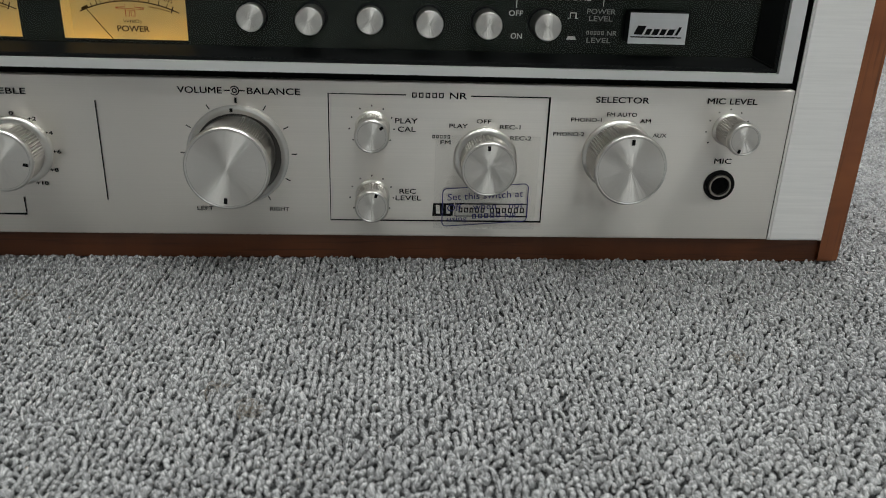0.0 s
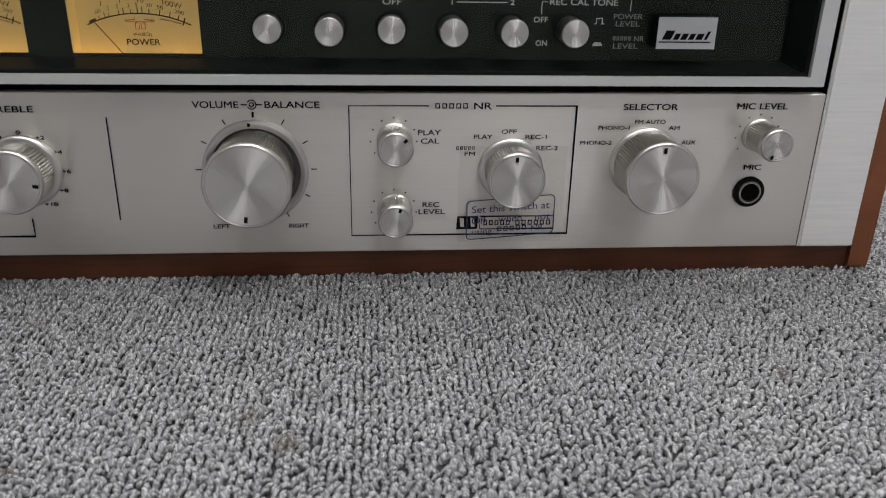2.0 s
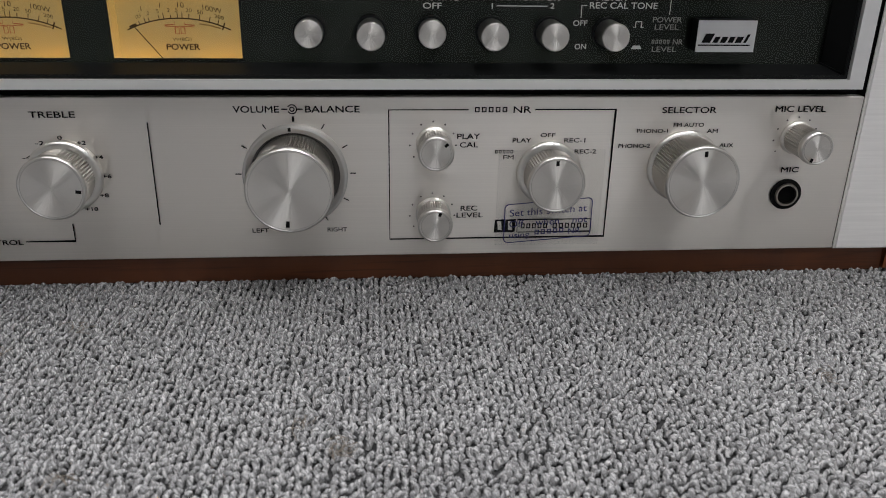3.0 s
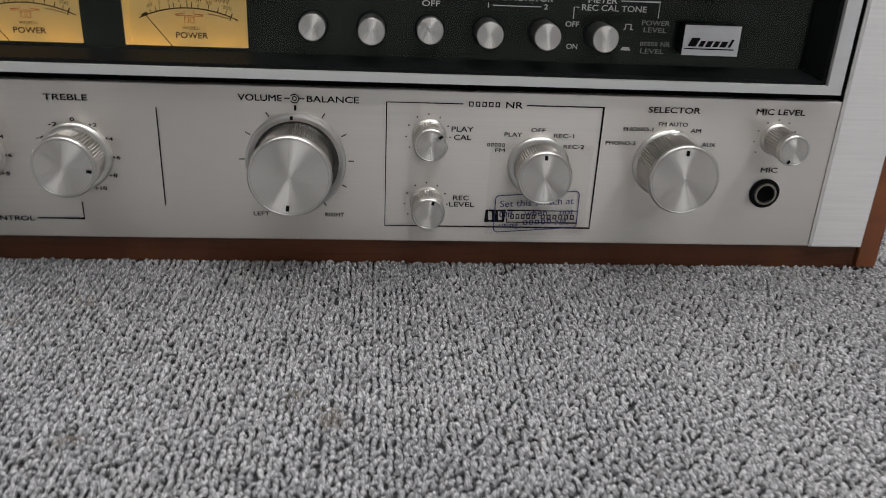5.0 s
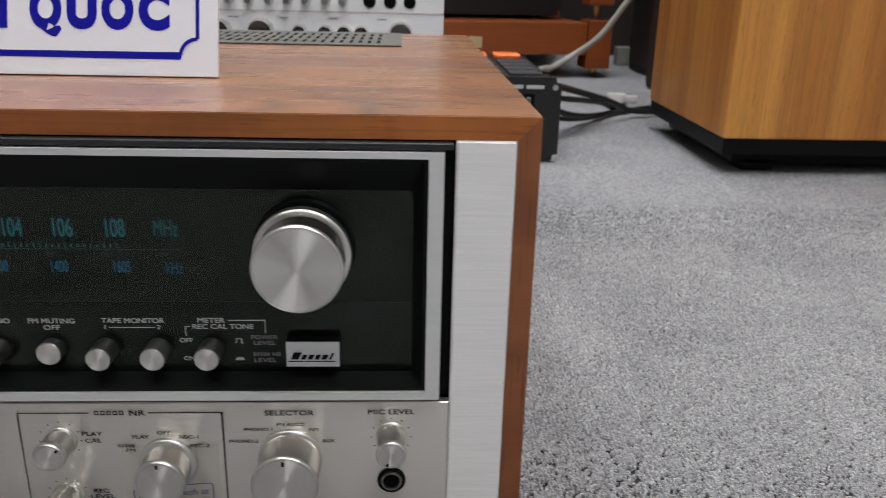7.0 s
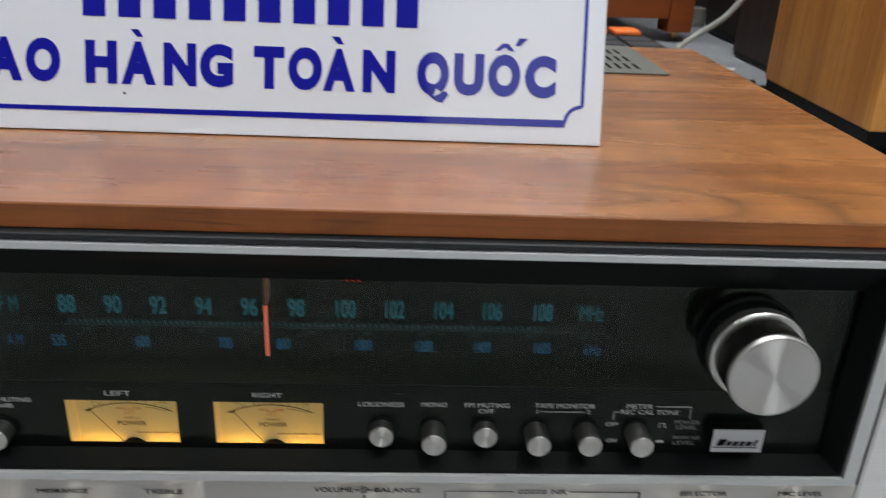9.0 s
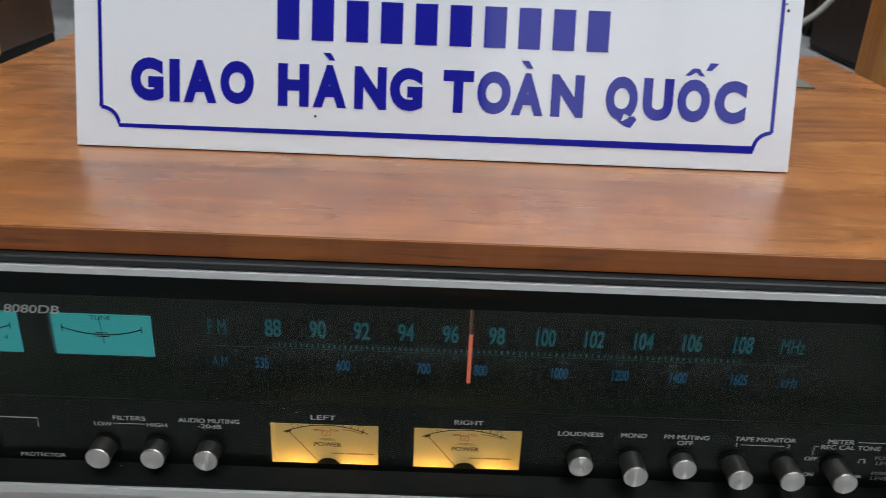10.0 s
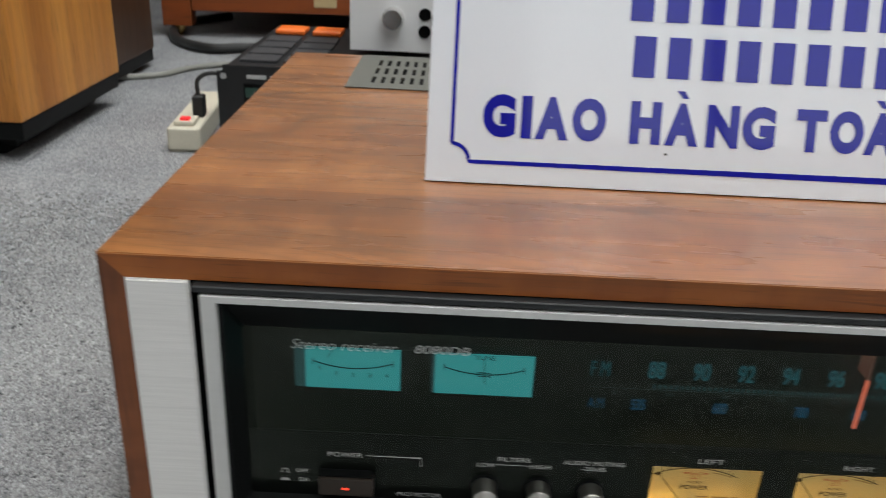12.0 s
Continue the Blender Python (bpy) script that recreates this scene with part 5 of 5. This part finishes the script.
adapter = thing("power_adapter", "pale grey power adapter standing on the carpet", "power adapter", (0.800, 1.87, 0))
part("body", box(-0.019, 0.019, -0.02, 0.02, 0.0, 0.046, 0.003), CABLE_GREY, adapter)
part("cord_boot", box(-0.004, 0.004, -0.026, -0.02, 0.006, 0.014, 0.002), CABLE_GREY, adapter)
plug = thing("cable_plug", "white cable plug lying on the carpet", "plug", (0.625, 1.215, 0), turn=-12)
part("body", box(-0.022, 0.010, -0.009, 0.009, 0.001, 0.018, 0.004), PLUG_WHITE, plug)
part("sleeve", box(0.010, 0.032, -0.006, 0.006, 0.004, 0.015, 0.003), PLUG_WHITE, plug)

strip = thing("power_strip", "ivory power strip with a lit red switch and a plug", "power strip", (-0.462, 0.664, 0), turn=5)
body = part("body", box(-0.019, 0.019, 0.0, 0.185, 0.002, 0.030, 0.005, 3), IVORY, strip)
part("switch_seat", box(-0.012, 0.012, 0.006, 0.036, 0.030, 0.036, 0.003), IVORY, body)
part("rocker_switch", box(-0.005, 0.006, 0.010, 0.020, 0.036, 0.039, 0.001), SWITCH_RED, body, "lit red switch")
part("foot", box(-0.016, 0.016, 0.004, 0.18, 0.0, 0.003), IVORY, strip)
plug2 = thing("mains_plug", "black mains plug in the power strip", "plug", (-0.458, 0.720, 0.030), turn=5)
part("body", box(-0.007, 0.007, -0.009, 0.009, 0.0, 0.026, 0.004, 3), CABLE_BLACK, plug2)
part("cord", tube([(0, 0, 0.024), (-0.001, 0.004, 0.042), (0.012, 0.010, 0.050), (0.030, 0.02, 0.044), (0.045, 0.045, 0.020)], 0.0026), CABLE_BLACK, plug2, smooth=True)


# ---- dust on the bezel and glass, lint on the carpet ----
dust = bmesh.new()
rnd = random.Random(5)
for k in range(56):
    x = rnd.uniform(-0.22, 0.22)
    if k < 34:
        f = rnd.uniform(0.1, 0.9)
        y, z, q = -0.0034 + 0.0102 * f - 0.0001, 0.0745 + 0.0043 * f + 0.0002, rnd.uniform(0.0001, 0.00028)
    else:
        y, z, q = 0.00685, rnd.uniform(0.08, 0.112), rnd.uniform(0.00006, 0.0002)
    bmesh.ops.create_icosphere(dust, subdivisions=1, radius=q, matrix=Matrix.Translation((x, y, z)) @ Matrix.Diagonal((rnd.uniform(0.6, 2.0), 0.5, 0.7, 1)))
tagged(part("dust", dust, DUST), "pale dust specks on the dial surround", "dust", kind="stuff")
lint = bmesh.new()
for cx, cy in ((0.058, -0.100), (0.060, -0.102), (-0.004, -0.109), (-0.026, -0.035), (0.066, -0.142), (-0.02, -0.13), (0.20, -0.075), (-0.045, -0.05), (0.05, -0.09), (0.30, -0.06)):
    for k in range(7):
        a, l = rnd.uniform(0, 6.28), rnd.uniform(0.002, 0.006)
        p0 = Vector((cx + rnd.uniform(-0.002, 0.002), cy + rnd.uniform(-0.002, 0.002), 0.0026))
        tube([p0, p0 + Vector((l * 0.5 * math.cos(a), l * 0.5 * math.sin(a), rnd.uniform(0.0005, 0.002))), p0 + Vector((l * math.cos(a + 0.8), l * math.sin(a + 0.8), 0.0004))], 0.00011, 4, lint)
tagged(part("lint", lint, plain("grey_brown_lint", (0.2, 0.17, 0.14), 0.9)), "loose lint fibres on the carpet", "lint", kind="stuff")


# ---- carpet pile: leaning loops of twisted yarn in rows, finest where the camera passes near ----
def pile(regions, px, py, high, thick, stations, seg, seed, yarn, fine):
    rng = np.random.default_rng(seed)
    spots = []
    for x0, x1, y0, y1 in regions:
        nx, ny = int((x1 - x0) / px), int((y1 - y0) / py)
        gx, gy = np.meshgrid(np.arange(nx), np.arange(ny))
        spots.append(np.c_[(x0 + (gx + 0.5) * px).ravel(), (y0 + (gy + 0.5 * (gx % 2)) * py).ravel()])
    c = np.concatenate(spots)
    c += rng.normal(0, (px * 0.09, py * 0.16), c.shape)
    c = c[~((np.abs(c[:, 0]) < 0.264) & (c[:, 1] > 0.004) & (c[:, 1] < 0.354))]
    # fine and coarse loops mingle loop by loop along their common border
    cell = np.floor(c / 0.0024)
    chance = np.modf(np.abs(np.sin(cell[:, 0] * 12.9898 + cell[:, 1] * 78.233)) * 43758.5453)[0]
    inner = np.minimum.reduce([c[:, 0] + 0.28, 0.50 - c[:, 0], 0.06 - c[:, 1]]) + (chance - 0.5) * 0.07
    c = c[inner > 0 if fine else inner < 0.025]
    # thin out towards the outer rim, where the woven ground takes over
    rim = np.minimum.reduce([0.84 - c[:, 0], c[:, 0] + 0.60, 0.52 - c[:, 1]]) + rng.normal(0, 0.02, len(c))
    c = c[rng.uniform(0, 1, len(c)) < np.clip(rim / 0.16, 0, 1)]
    n = len(c)
    # an arch of yarn: stations along it, seg points round it
    sa = np.linspace(0.05, 0.95, stations) * math.pi
    ra = np.arange(seg + 1) * 2 * math.pi / seg
    half = px * rng.uniform(0.26, 0.42, n)
    tall = high * rng.uniform(0.74, 1.05, n)
    tube_r = thick * rng.uniform(0.85, 1.2, n)
    th = rng.normal(1.05, 0.42, n)
    lean = rng.normal(0, 0.30, (n, 2)) * px + np.array([0.12, -0.10]) * px
    along = half[:, None] * np.cos(sa)
    up = (tall - tube_r)[:, None] * np.sin(sa) ** 0.7
    # the arch's own outward direction at each station
    ox, oz = np.cos(sa), np.sin(sa)
    ring_c, ring_s = np.cos(ra[:-1]), np.sin(ra[:-1])
    la = along[:, :, None] + tube_r[:, None, None] * ox[None, :, None] * ring_c
    lz = up[:, :, None] + tube_r[:, None, None] * oz[None, :, None] * ring_c
    lb = tube_r[:, None, None] * np.broadcast_to(ring_s, la.shape)
    ct, st = np.cos(th)[:, None, None], np.sin(th)[:, None, None]
    bend = np.clip(lz / high, 0, 1) ** 1.5
    vx = c[:, 0, None, None] + la * ct - lb * st + lean[:, 0, None, None] * bend
    vy = c[:, 1, None, None] + la * st + lb * ct + lean[:, 1, None, None] * bend
    verts = np.stack([vx, vy, lz + 0.0001], 3).reshape(-1, 3)
    quads, uv = [], []
    for p in range(stations - 1):
        for q in range(seg):
            r = (q + 1) % seg
            quads.append((p * seg + q, p * seg + r, (p + 1) * seg + r, (p + 1) * seg + q))
            uv += [(q / seg, p), ((q + 1) / seg, p), ((q + 1) / seg, p + 1), (q / seg, p + 1)]
    quads, uv = np.array(quads), np.array(uv) / (1, stations - 1)
    faces = (quads[None] + (np.arange(n) * stations * seg)[:, None, None]).reshape(-1, 4)
    me = bpy.data.meshes.new("carpet_pile")
    me.vertices.add(len(verts))
    me.vertices.foreach_set("co", verts.ravel())
    me.loops.add(faces.size)
    me.loops.foreach_set("vertex_index", faces.ravel().astype(np.int32))
    me.polygons.add(len(faces))
    me.polygons.foreach_set("loop_start", np.arange(0, faces.size, 4, dtype=np.int32))
    me.polygons.foreach_set("use_smooth", np.ones(len(faces), dtype=bool))
    me.uv_layers.new(name="yarn").data.foreach_set("uv", np.tile(uv, (n, 1)).ravel())
    me.update(calc_edges=True)
    me.materials.append(yarn)
    return tagged(new("carpet_pile", me), "looped grey carpet pile of twisted yarn", "carpet", kind="stuff")


pile([(-0.34, 0.56, -0.19, 0.12)], 0.0021, 0.0022, 0.0026, 0.00071, 5, 6, 7, CARPET_PILE, True)
pile([(-0.60, 0.84, -0.19, 0.52)], 0.0025, 0.0026, 0.0024, 0.00126, 4, 5, 8, CARPET_WORN, False)
# a near-black sheet paints the shade between the loops; dense pile closes over it further off
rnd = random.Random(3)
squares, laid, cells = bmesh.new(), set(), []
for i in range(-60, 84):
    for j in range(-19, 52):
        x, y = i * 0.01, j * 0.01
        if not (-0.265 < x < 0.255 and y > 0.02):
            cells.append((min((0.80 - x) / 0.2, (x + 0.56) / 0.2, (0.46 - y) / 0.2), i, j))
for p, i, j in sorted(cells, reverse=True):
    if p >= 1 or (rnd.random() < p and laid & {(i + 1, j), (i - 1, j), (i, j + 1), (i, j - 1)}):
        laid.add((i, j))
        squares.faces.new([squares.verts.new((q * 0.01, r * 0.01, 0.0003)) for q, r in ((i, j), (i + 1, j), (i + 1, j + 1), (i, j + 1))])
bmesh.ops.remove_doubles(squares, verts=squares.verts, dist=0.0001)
tagged(part("carpet_gap_sheet", squares, GAP_SHADE), "near-black sheet standing for the shade between the carpet loops", "carpet", kind="stuff")
